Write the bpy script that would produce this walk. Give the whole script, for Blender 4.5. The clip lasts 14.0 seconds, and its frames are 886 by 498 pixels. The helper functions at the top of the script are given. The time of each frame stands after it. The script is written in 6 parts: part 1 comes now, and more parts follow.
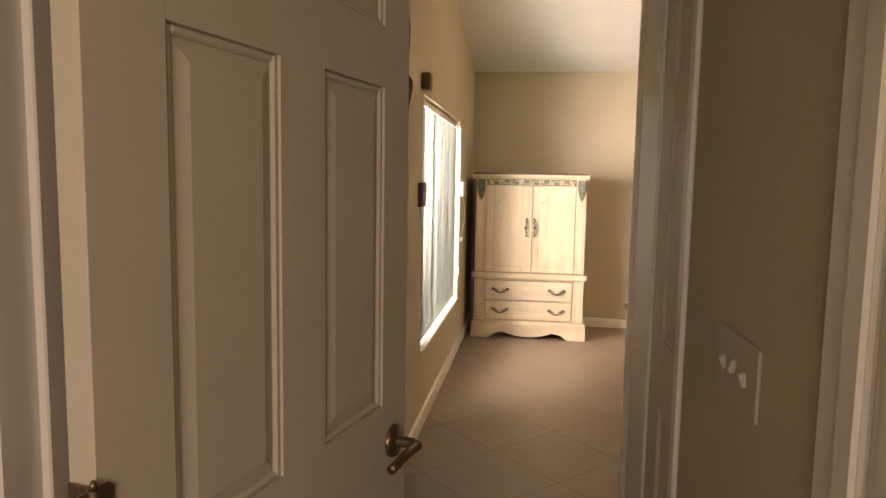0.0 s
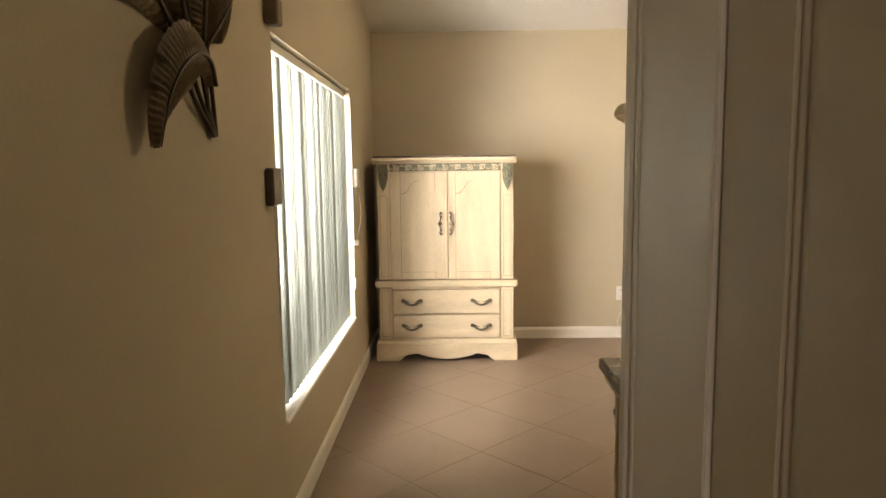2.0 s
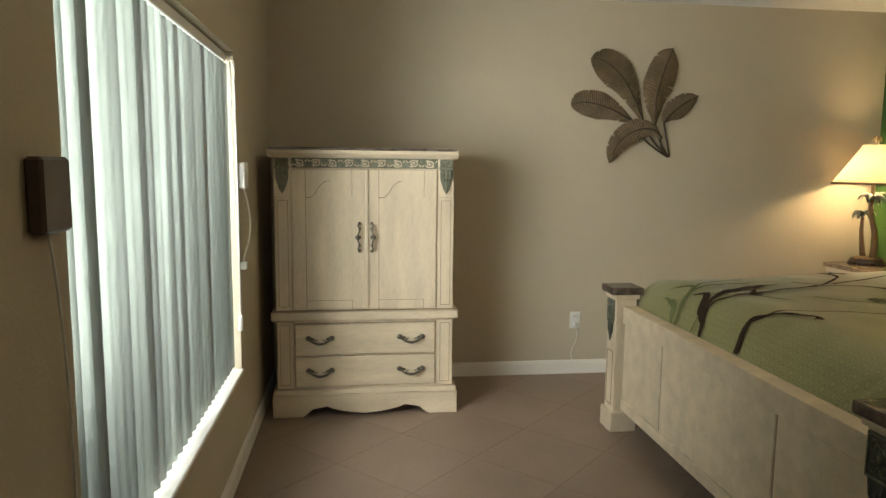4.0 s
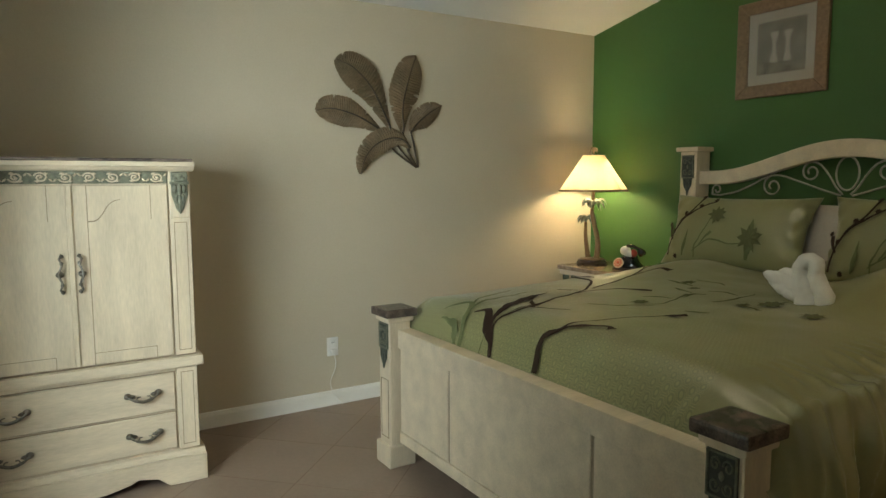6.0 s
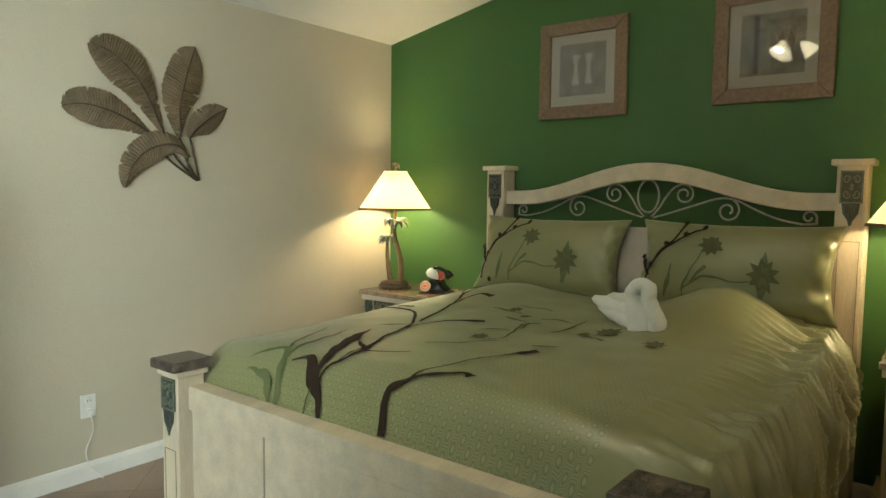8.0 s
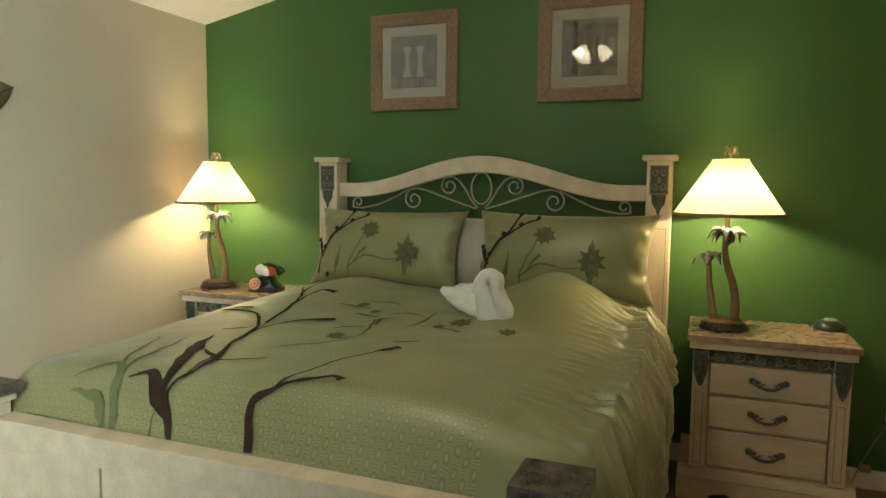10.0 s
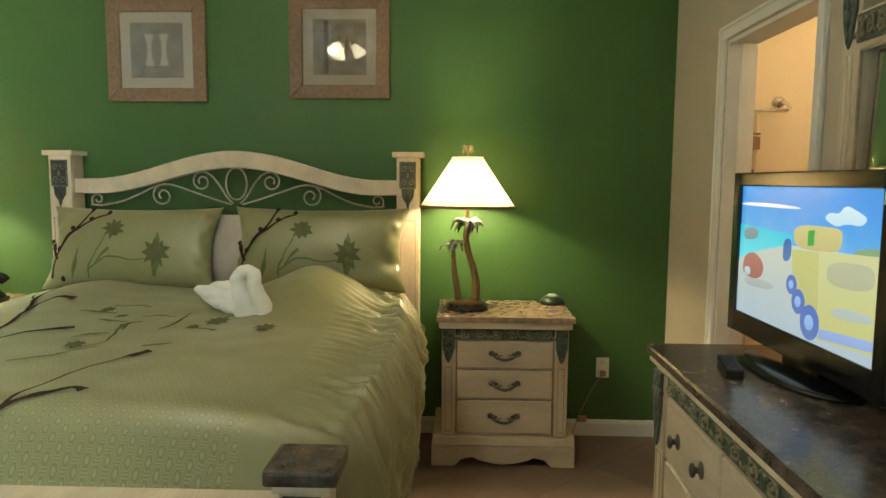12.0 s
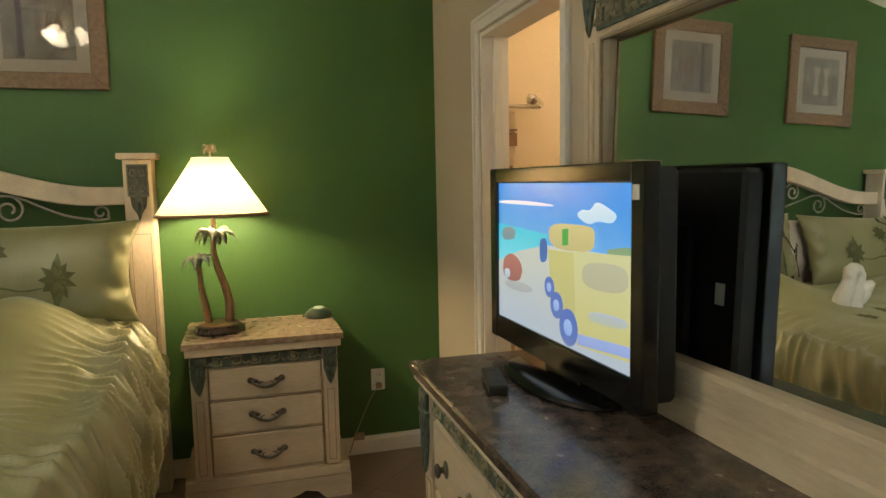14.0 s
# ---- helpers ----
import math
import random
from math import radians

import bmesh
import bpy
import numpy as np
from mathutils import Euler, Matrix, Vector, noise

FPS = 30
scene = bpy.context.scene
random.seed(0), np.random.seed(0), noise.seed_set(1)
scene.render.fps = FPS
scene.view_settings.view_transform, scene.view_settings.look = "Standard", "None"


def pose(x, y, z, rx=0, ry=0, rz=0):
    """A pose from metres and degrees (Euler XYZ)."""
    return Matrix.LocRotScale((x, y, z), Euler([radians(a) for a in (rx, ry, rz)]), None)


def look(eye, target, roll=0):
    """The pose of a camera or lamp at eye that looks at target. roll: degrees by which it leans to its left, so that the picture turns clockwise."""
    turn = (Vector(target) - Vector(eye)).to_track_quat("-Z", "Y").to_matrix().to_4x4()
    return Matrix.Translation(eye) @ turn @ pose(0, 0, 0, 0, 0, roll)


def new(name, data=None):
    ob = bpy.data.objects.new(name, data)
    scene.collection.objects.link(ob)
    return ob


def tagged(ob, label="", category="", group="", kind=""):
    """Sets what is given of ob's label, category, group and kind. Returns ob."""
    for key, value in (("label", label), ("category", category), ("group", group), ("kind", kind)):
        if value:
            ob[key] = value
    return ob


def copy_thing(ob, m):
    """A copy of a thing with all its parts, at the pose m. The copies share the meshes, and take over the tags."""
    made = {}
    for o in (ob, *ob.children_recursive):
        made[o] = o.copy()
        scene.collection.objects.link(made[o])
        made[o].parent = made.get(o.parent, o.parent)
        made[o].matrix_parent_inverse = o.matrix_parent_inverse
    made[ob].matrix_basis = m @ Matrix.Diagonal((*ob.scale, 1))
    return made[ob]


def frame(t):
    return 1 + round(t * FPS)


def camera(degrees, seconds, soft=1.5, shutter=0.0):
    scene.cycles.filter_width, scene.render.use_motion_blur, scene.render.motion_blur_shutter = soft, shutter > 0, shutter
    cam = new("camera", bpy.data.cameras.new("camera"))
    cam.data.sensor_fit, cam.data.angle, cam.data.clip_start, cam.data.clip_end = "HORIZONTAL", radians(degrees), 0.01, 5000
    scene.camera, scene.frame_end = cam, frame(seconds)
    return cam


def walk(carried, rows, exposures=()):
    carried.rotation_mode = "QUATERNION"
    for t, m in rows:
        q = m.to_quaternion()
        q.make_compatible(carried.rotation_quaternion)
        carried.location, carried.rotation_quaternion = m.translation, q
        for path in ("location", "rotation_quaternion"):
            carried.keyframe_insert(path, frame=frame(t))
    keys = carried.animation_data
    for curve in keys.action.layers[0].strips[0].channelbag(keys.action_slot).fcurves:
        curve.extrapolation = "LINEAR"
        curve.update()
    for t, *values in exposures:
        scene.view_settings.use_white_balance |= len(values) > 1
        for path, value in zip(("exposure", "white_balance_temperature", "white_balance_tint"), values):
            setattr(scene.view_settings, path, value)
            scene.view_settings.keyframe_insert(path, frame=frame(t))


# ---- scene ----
cam = camera(66.8, 14.0)
PATH = [
    (0, (0.091, 0.035, 1.415), (-0.175, 2.006, 1.208), 1.0),
    (0.5, (0.085, 0.316, 1.405), (-0.007, 2.302, 1.192), 0.3),
    (1, (0.06, 0.629, 1.379), (0.015, 2.619, 1.179), 0.0),
    (1.5, (0.067, 0.952, 1.396), (0.056, 2.939, 1.174), -0.1),
    (2, (0.122, 1.25, 1.384), (0.087, 3.236, 1.148), -0.7),
    (4.5, (-0.055, 2.521, 1.386), (0.397, 4.454, 1.139), 0.3),
    (5, (-0.117, 2.612, 1.391), (0.589, 4.469, 1.154), -0.4),
    (5.5, (-0.111, 2.706, 1.382), (0.817, 4.464, 1.159), -0.4),
    (6, (-0.076, 2.851, 1.383), (0.967, 4.545, 1.178), -0.2),
    (6.5, (-0.056, 2.977, 1.394), (1.075, 4.615, 1.198), 0.1),
    (7, (-0.065, 3.138, 1.407), (1.233, 4.65, 1.234), 0.6),
    (7.5, (-0.044, 3.25, 1.4), (1.404, 4.621, 1.242), 0.7),
    (8, (0.027, 3.356, 1.406), (1.594, 4.588, 1.243), 0.7),
    (10.5, (-0.05, 3.559, 1.425), (1.85, 4.155, 1.229), 0.6),
    (11, (-0.081, 3.541, 1.43), (1.858, 3.991, 1.226), 0.6),
    (11.5, (-0.1, 3.515, 1.432), (1.872, 3.781, 1.226), 0.4),
    (12, (-0.112, 3.483, 1.435), (1.877, 3.542, 1.231), 0.4),
    (12.5, (-0.117, 3.455, 1.436), (1.868, 3.315, 1.231), 0.2),
    (13, (-0.112, 3.432, 1.438), (1.85, 3.097, 1.236), -0.1),
    (13.5, (-0.012, 3.387, 1.429), (1.91, 2.87, 1.231), -0.5),
    (13.8, (0.094, 3.350, 1.436), (1.996, 2.776, 1.233), -1.0),
    (14, (0.175, 3.323, 1.436), (2.085, 2.764, 1.231), -1.1),
]
EXPOSURES = [(0, 0.36, 8600, 28), (1.0, 0.44, 8500, 26), (2.0, 0.30, 8200, 21), (4.3, -0.66, 6950, 9), (5.0, -0.66, 6850, 8), (6.5, -0.47, 6150, -2), (7.5, -0.22, 6100, -4), (10.5, 0.02, 6300, 1), (11.3, 0.18, 6350, 2), (12.2, 0.46, 6100, -1), (13.2, 0.42, 6100, 2), (14, 0.33, 6250, 8)]
walk(cam, [(t, look(eye, target, roll)) for t, eye, target, roll in PATH], EXPOSURES)

# ---- light and exposure ----
world = bpy.data.worlds.new("sky")
scene.world = world
world.use_nodes = True
sky = world.node_tree.nodes.new("ShaderNodeTexSky")
sky.sky_type, sky.sun_disc = "NISHITA", False
sky.sun_elevation, sky.sun_rotation = radians(48), radians(200)
world.node_tree.nodes["Background"].inputs[1].default_value = 0.12
world.node_tree.links.new(sky.outputs[0], world.node_tree.nodes["Background"].inputs[0])

sun_data = bpy.data.lights.new("sun", "SUN")
sun_data.energy, sun_data.angle, sun_data.color = 2.5, radians(0.5), (1, 0.95, 0.88)
new("sun", sun_data).matrix_world = look((4, -8, 12), (0, 0, 0))


def area(name, m, w, h, power, color):
    data = bpy.data.lights.new(name, "AREA")
    data.shape, data.size, data.size_y, data.energy, data.color = "RECTANGLE", w, h, power, color
    ob = new(name, data)
    ob.matrix_world = m
    return ob


def bulb(name, place, power, color, radius=0.03):
    data = bpy.data.lights.new(name, "POINT")
    data.energy, data.color, data.shadow_soft_size = power, color, radius
    ob = new(name, data)
    ob.location = place
    return ob


WARM = (1.0, 0.72, 0.40)
area("window_daylight", look((-1.30, 4.24, 1.46), (0.15, 5.50, 1.78)), 1.65, 1.15, 222, (0.88, 0.955, 0.98))
# added lamp, out of view at the hall's end, to brighten hall and door
area("hall_fill", look((0.0, -1.5, 1.5), (0.0, 0, 1.3)), 0.9, 1.3, 13.0, (1.0, 0.90, 0.76))
bulb("lamp_bulb", (3.325, 3.462, 1.42), 31, WARM, 0.06)
bulb("lamp_bulb", (3.375, 6.40, 1.42), 36, WARM, 0.06)
for k in range(3):
    a = 2 * math.pi * k / 3 + 0.5
    bulb("fan_bulb", (1.50 + 0.115 * math.cos(a), 4.50 + 0.115 * math.sin(a), 2.515), 7, (1.0, 0.85, 0.62), 0.025)
# added bulb, out of view, that brightens the bathroom behind the doorway
bulb("bathroom_bulb", (2.75, 1.45, 2.15), 17, (1.0, 0.70, 0.38), 0.08)


# ---- materials ----
def mat(name, color, rough=0.6, metal=0.0, scale=8.0, vary=0.12, bump=0.0, fine=80.0, stretch=(1, 1, 1), second=None, island=0.0, spec=0.5,
        sheen=0.0, coat=0.0, translucent=0.0):
    m = bpy.data.materials.new(name)
    m.use_nodes = True
    nt = m.node_tree
    n, l = nt.nodes, nt.links
    b = n["Principled BSDF"]
    tc, mp = n.new("ShaderNodeTexCoord"), n.new("ShaderNodeMapping")
    mp.inputs["Scale"].default_value = stretch
    l.new(tc.outputs["Object"], mp.inputs[0])
    big, small = n.new("ShaderNodeTexNoise"), n.new("ShaderNodeTexNoise")
    for t, s, d in ((big, scale, 4), (small, fine, 3)):
        t.inputs["Scale"].default_value, t.inputs["Detail"].default_value = s, d
        l.new(mp.outputs[0], t.inputs["Vector"])
    mixf = n.new("ShaderNodeMath")
    mixf.operation = "MULTIPLY_ADD"
    mixf.inputs[1].default_value = 0.35
    l.new(small.outputs[0], mixf.inputs[0])
    half = n.new("ShaderNodeMath")
    half.operation = "MULTIPLY"
    half.inputs[1].default_value = 0.65
    l.new(big.outputs[0], half.inputs[0])
    l.new(half.outputs[0], mixf.inputs[2])
    ramp = n.new("ShaderNodeValToRGB")
    ramp.color_ramp.elements[0].position, ramp.color_ramp.elements[1].position = 0.32, 0.68
    lo = second or tuple(c * (1 - vary) for c in color)
    ramp.color_ramp.elements[0].color = (*lo, 1)
    ramp.color_ramp.elements[1].color = (*tuple(min(1, c * (1 + (0 if second else vary))) for c in color), 1)
    l.new(mixf.outputs[0], ramp.inputs[0])
    col = ramp.outputs[0]
    if island:
        info, hsv, mr = n.new("ShaderNodeObjectInfo"), n.new("ShaderNodeHueSaturation"), n.new("ShaderNodeMapRange")
        mr.inputs[3].default_value, mr.inputs[4].default_value = 1 - island, 1 + island
        l.new(info.outputs["Random"], mr.inputs[0])
        l.new(mr.outputs[0], hsv.inputs["Value"])
        l.new(col, hsv.inputs["Color"])
        col = hsv.outputs[0]
    l.new(col, b.inputs["Base Color"])
    b.inputs["Roughness"].default_value, b.inputs["Metallic"].default_value = rough, metal
    b.inputs["Specular IOR Level"].default_value = spec
    b.inputs["Sheen Weight"].default_value, b.inputs["Coat Weight"].default_value = sheen, coat
    rr = n.new("ShaderNodeMapRange")
    rr.inputs[3].default_value, rr.inputs[4].default_value = max(0.02, rough - 0.08), min(1, rough + 0.08)
    l.new(big.outputs[0], rr.inputs[0])
    l.new(rr.outputs[0], b.inputs["Roughness"])
    if bump:
        bp = n.new("ShaderNodeBump")
        bp.inputs["Strength"].default_value, bp.inputs["Distance"].default_value = bump, 0.004
        l.new(small.outputs[0], bp.inputs["Height"])
        l.new(bp.outputs[0], b.inputs["Normal"])
    if translucent:
        tr, mx = n.new("ShaderNodeBsdfTranslucent"), n.new("ShaderNodeMixShader")
        l.new(col, tr.inputs[0])
        mx.inputs[0].default_value = translucent
        l.new(b.outputs[0], mx.inputs[1])
        l.new(tr.outputs[0], mx.inputs[2])
        l.new(mx.outputs[0], n["Material Output"].inputs[0])
    return m


def glow(name, color, strength, base=(0.8, 0.8, 0.8)):
    m = mat(name, base, 0.6)
    b = m.node_tree.nodes["Principled BSDF"]
    b.inputs["Emission Color"].default_value = (*color, 1)
    b.inputs["Emission Strength"].default_value = strength
    return m


def glass(name, rough=0.0):
    m = bpy.data.materials.new(name)
    m.use_nodes = True
    b = m.node_tree.nodes["Principled BSDF"]
    b.inputs["Transmission Weight"].default_value, b.inputs["Roughness"].default_value = 1.0, rough
    b.inputs["IOR"].default_value = 1.45
    return m


BEIGE = mat("beige_wall_paint", (0.50, 0.44, 0.33), 0.75, scale=1.5, vary=0.05, bump=0.25, fine=120)
GREEN = mat("green_wall_paint", (0.046, 0.118, 0.025), 0.6, scale=1.5, vary=0.08, bump=0.25, fine=120)
CEIL = mat("white_ceiling_paint", (0.78, 0.76, 0.72), 0.85, scale=2, vary=0.04, bump=0.5, fine=60)
TRIM = mat("white_trim_paint", (0.76, 0.74, 0.69), 0.42, scale=5, vary=0.04, bump=0.05)
DOORP = mat("door_paint", (0.62, 0.58, 0.49), 0.58, scale=4, vary=0.05, bump=0.06)
TILE = mat("tan_floor_tile", (0.222, 0.163, 0.124), 0.40, scale=3, vary=0.13, bump=0.06, fine=45, island=0.05)
GROUT = mat("floor_grout", (0.215, 0.158, 0.120), 0.9, scale=20, vary=0.15, bump=0.3)
CREAM = mat("whitewashed_wood", (0.60, 0.505, 0.366), 0.5, scale=4, vary=0.17, bump=0.12, fine=50, stretch=(3, 3, 0.5))
CREAMH = mat("whitewashed_wood_cross_grain", (0.60, 0.505, 0.366), 0.5, scale=4, vary=0.17, bump=0.12, fine=50, stretch=(0.5, 3, 3))
LINE = mat("dark_glaze_line", (0.28, 0.22, 0.145), 0.7, scale=20, vary=0.2)
VERD = mat("verdigris_carving", (0.12, 0.15, 0.115), 0.55, scale=45, vary=0.3, bump=0.3, second=(0.035, 0.055, 0.042))
PALEV = mat("pale_verdigris_carving", (0.215, 0.210, 0.145), 0.55, scale=60, vary=0.3, bump=0.3, second=(0.080, 0.090, 0.066))
DARKV = mat("dark_carved_plaque", (0.045, 0.052, 0.04), 0.5, scale=50, vary=0.3, bump=0.2)
GOLDV = mat("antique_carved_vine", (0.36, 0.33, 0.20), 0.5, scale=50, vary=0.3, bump=0.2, second=(0.16, 0.16, 0.10))
PEWTERV = mat("antique_pewter_carving", (0.24, 0.205, 0.135), 0.5, scale=50, vary=0.3, bump=0.2, second=(0.10, 0.095, 0.066))
PEWTER = mat("aged_pewter", (0.17, 0.155, 0.13), 0.38, metal=0.85, scale=60, vary=0.3)
BRONZE = mat("bronze_hardware", (0.24, 0.19, 0.13), 0.32, metal=0.9, scale=60, vary=0.25)
IRON = mat("painted_iron_scroll", (0.40, 0.37, 0.30), 0.5, metal=0.2, scale=40, vary=0.2)
GRANITE = mat("brown_granite", (0.175, 0.132, 0.108), 0.24, scale=22, vary=0.5, fine=150, second=(0.022, 0.018, 0.018), coat=0.1)
GRANITEL = mat("tan_granite", (0.44, 0.325, 0.225), 0.2, scale=30, vary=0.4, fine=160, second=(0.20, 0.138, 0.094), coat=0.3)
SATINP = mat("sage_pillow_satin", (0.208, 0.204, 0.087), 0.34, scale=6, vary=0.08, bump=0.12, fine=140, sheen=0.2, spec=0.7)
SATIN = mat("sage_satin", (0.218, 0.217, 0.090), 0.31, scale=6, vary=0.08, bump=0.12, fine=140, sheen=0.2, spec=0.8)
# copy of the satin without weave, for sides where light doesn't bring it out
SATINS = mat("sage_satin_weave_unlit", (0.215, 0.211, 0.086), 0.42, scale=6, vary=0.08, bump=0.12, fine=140, sheen=0.2, spec=0.75)
SATIND = mat("dark_sage_motif", (0.098, 0.105, 0.043), 0.7, scale=30, vary=0.15, spec=0.25)
SATING = mat("grey_green_motif", (0.118, 0.135, 0.058), 0.7, scale=30, vary=0.15, spec=0.25)
BROWNM = mat("brown_applique", (0.030, 0.017, 0.011), 0.8, scale=40, vary=0.25, spec=0.2)
SKIRT = mat("olive_bed_skirt", (0.22, 0.23, 0.07), 0.5, scale=8, vary=0.1, bump=0.1)
LINEN = mat("pale_pillow_linen", (0.45, 0.40, 0.34), 0.8, scale=10, vary=0.08, bump=0.2)
TOWEL = mat("white_terry_towel", (0.80, 0.79, 0.76), 0.95, scale=30, vary=0.05, bump=0.9, fine=260)
BLACK = mat("gloss_black_plastic", (0.008, 0.008, 0.009), 0.16, scale=10, vary=0.2)
BLACKM = mat("matt_black_plastic", (0.012, 0.012, 0.013), 0.5, scale=30, vary=0.2)
WHITEP = mat("white_plastic", (0.74, 0.73, 0.69), 0.4, scale=10, vary=0.04)
VINYL = mat("white_vinyl_slat", (0.42, 0.45, 0.42), 0.5, scale=4, vary=0.03, translucent=0.095)
SHADE = mat("cream_lamp_shade", (0.82, 0.71, 0.49), 0.8, scale=60, vary=0.05, translucent=0.54, bump=0.1)
TRUNK = mat("palm_trunk_resin", (0.185, 0.105, 0.050), 0.45, scale=40, vary=0.3, bump=0.4, stretch=(1, 1, 4))
# dark green; the pale mottling paints in the fronds' white highlights
FROND = mat("palm_frond_with_highlights", (0.05, 0.06, 0.038), 0.32, scale=70, vary=0.4, second=(0.30, 0.32, 0.27))
DKWOOD = mat("dark_brown_base", (0.032, 0.018, 0.012), 0.28, scale=30, vary=0.3)
LEAFM = mat("brown_metal_leaf", (0.34, 0.242, 0.142), 0.5, metal=0.0, scale=9, vary=0.35, bump=0.4, second=(0.155, 0.122, 0.066))
STEMM = mat("dark_metal_stem", (0.065, 0.048, 0.03), 0.5, metal=0.3, scale=20, vary=0.2)
WICKER = mat("tan_carved_frame", (0.185, 0.12, 0.072), 0.6, scale=60, vary=0.25, bump=0.5)
MATB = mat("picture_mat", (0.42, 0.38, 0.30), 0.85, scale=8, vary=0.04)
PRINT = mat("grey_print", (0.30, 0.27, 0.21), 0.8, scale=14, vary=0.5, second=(0.12, 0.105, 0.08))
CHROME = mat("chrome", (0.75, 0.75, 0.76), 0.12, metal=1.0, vary=0.03)
CURTAIN = mat("cream_shower_curtain", (0.66, 0.54, 0.38), 0.8, scale=8, vary=0.06)
BATHW = mat("warm_bathroom_paint", (0.62, 0.50, 0.34), 0.75, scale=2, vary=0.05, bump=0.2)
MIRROR = mat("mirror_silver", (0.88, 0.89, 0.88), 0.0, metal=1.0, vary=0.0)
MIRROR.node_tree.nodes["Principled BSDF"].inputs["Roughness"].default_value = 0.0
for link in list(MIRROR.node_tree.nodes["Principled BSDF"].inputs["Roughness"].links):
    MIRROR.node_tree.links.remove(link)
GLASS = glass("clear_glass")


def honeycomb(m, cell, gain):
    """Adds a woven pattern of ringed hexagons to a cloth."""
    n, l = m.node_tree.nodes, m.node_tree.links
    bsdf = n["Principled BSDF"]

    def vec(op, *args):
        v = n.new("ShaderNodeVectorMath")
        v.operation = op
        for k, a in enumerate(args):
            if isinstance(a, tuple):
                v.inputs[k].default_value = a
            else:
                l.new(a, v.inputs[k])
        return v

    def num(op, *args):
        v = n.new("ShaderNodeMath")
        v.operation = op
        for k, a in enumerate(args):
            if isinstance(a, (int, float)):
                v.inputs[k].default_value = a
            else:
                l.new(a, v.inputs[k])
        return v.outputs[0]
    tc = n.new("ShaderNodeTexCoord")
    p = vec("MULTIPLY", tc.outputs["Object"], (1 / cell, 1 / cell, 0.0)).outputs[0]
    hi, lo = (0.5, 0.866, 1.0), (-0.5, -0.866, -1.0)
    a = vec("WRAP", p, hi, lo).outputs[0]
    c = vec("WRAP", vec("SUBTRACT", p, (0.5, 0.866, 0.0)).outputs[0], hi, lo).outputs[0]
    la, lc = vec("LENGTH", a).outputs["Value"], vec("LENGTH", c).outputs["Value"]
    mix = n.new("ShaderNodeMix")
    mix.data_type = "VECTOR"
    l.new(num("LESS_THAN", la, lc), mix.inputs[0])
    l.new(c, mix.inputs[4])
    l.new(a, mix.inputs[5])
    g = vec("ABSOLUTE", mix.outputs[1]).outputs[0]
    sep = n.new("ShaderNodeSeparateXYZ")
    l.new(g, sep.inputs[0])
    d = num("MAXIMUM", vec("DOT_PRODUCT", g, (0.5, 0.866, 0.0)).outputs["Value"], sep.outputs[0])
    ramp = n.new("ShaderNodeValToRGB")
    for pos, val in ((0.14, 1.0), (0.20, 0.0), (0.30, 0.0), (0.335, 0.9), (0.38, 0.9), (0.41, 0.0), (0.455, 0.0), (0.48, 1.0)):
        e = ramp.color_ramp.elements.new(pos)
        e.color = (val, val, val, 1)
    ramp.color_ramp.elements[0].color = (1, 1, 1, 1)
    l.new(d, ramp.inputs[0])
    # sheen put into the colour: light shows the weave most on the lower half
    whole, fade = n.new("ShaderNodeSeparateXYZ"), n.new("ShaderNodeMapRange")
    l.new(tc.outputs["Object"], whole.inputs[0])
    l.new(whole.outputs[0], fade.inputs[0])
    fade.inputs[1].default_value, fade.inputs[2].default_value, fade.inputs[3].default_value, fade.inputs[4].default_value = 0.55, 1.20, 1.0, 0.30
    weave = num("MULTIPLY_ADD", num("SUBTRACT", ramp.outputs[0], 0.45), fade.outputs[0], 0.45)
    old = bsdf.inputs["Base Color"].links[0].from_socket
    hsv = n.new("ShaderNodeHueSaturation")
    l.new(old, hsv.inputs["Color"])
    l.new(num("MULTIPLY_ADD", weave, gain, 1 - gain * 0.45), hsv.inputs["Value"])
    l.new(hsv.outputs[0], bsdf.inputs["Base Color"])
    rr = num("MULTIPLY_ADD", weave, -0.14, 0.47)
    l.new(rr, bsdf.inputs["Roughness"])


honeycomb(SATIN, 0.030, 0.46)


# ---- building helpers ----
def thing(name, label, category, m=None, group="", kind=""):
    ob = new(name)
    ob.empty_display_size = 0.1
    ob.matrix_world = m or Matrix.Identity(4)
    return tagged(ob, label, category, group, kind)


def mesh_of(name, bm, material, smooth=False):
    bmesh.ops.recalc_face_normals(bm, faces=bm.faces)
    me = bpy.data.meshes.new(name)
    bm.to_mesh(me)
    bm.free()
    for mm in (material if isinstance(material, (list, tuple)) else [material]):
        me.materials.append(mm)
    if smooth:
        me.polygons.foreach_set("use_smooth", [True] * len(me.polygons))
    return me


def part(name, bm, material, parent=None, label="", smooth=False):
    ob = new(name, mesh_of(name, bm, material, smooth))
    ob.parent = parent
    return tagged(ob, label)


def single(name, bm, material, label, category="", kind="", group="", smooth=False, m=None):
    ob = part(name, bm, material, None, label, smooth)
    if m:
        ob.matrix_world = m
    return tagged(ob, "", category, group, kind)


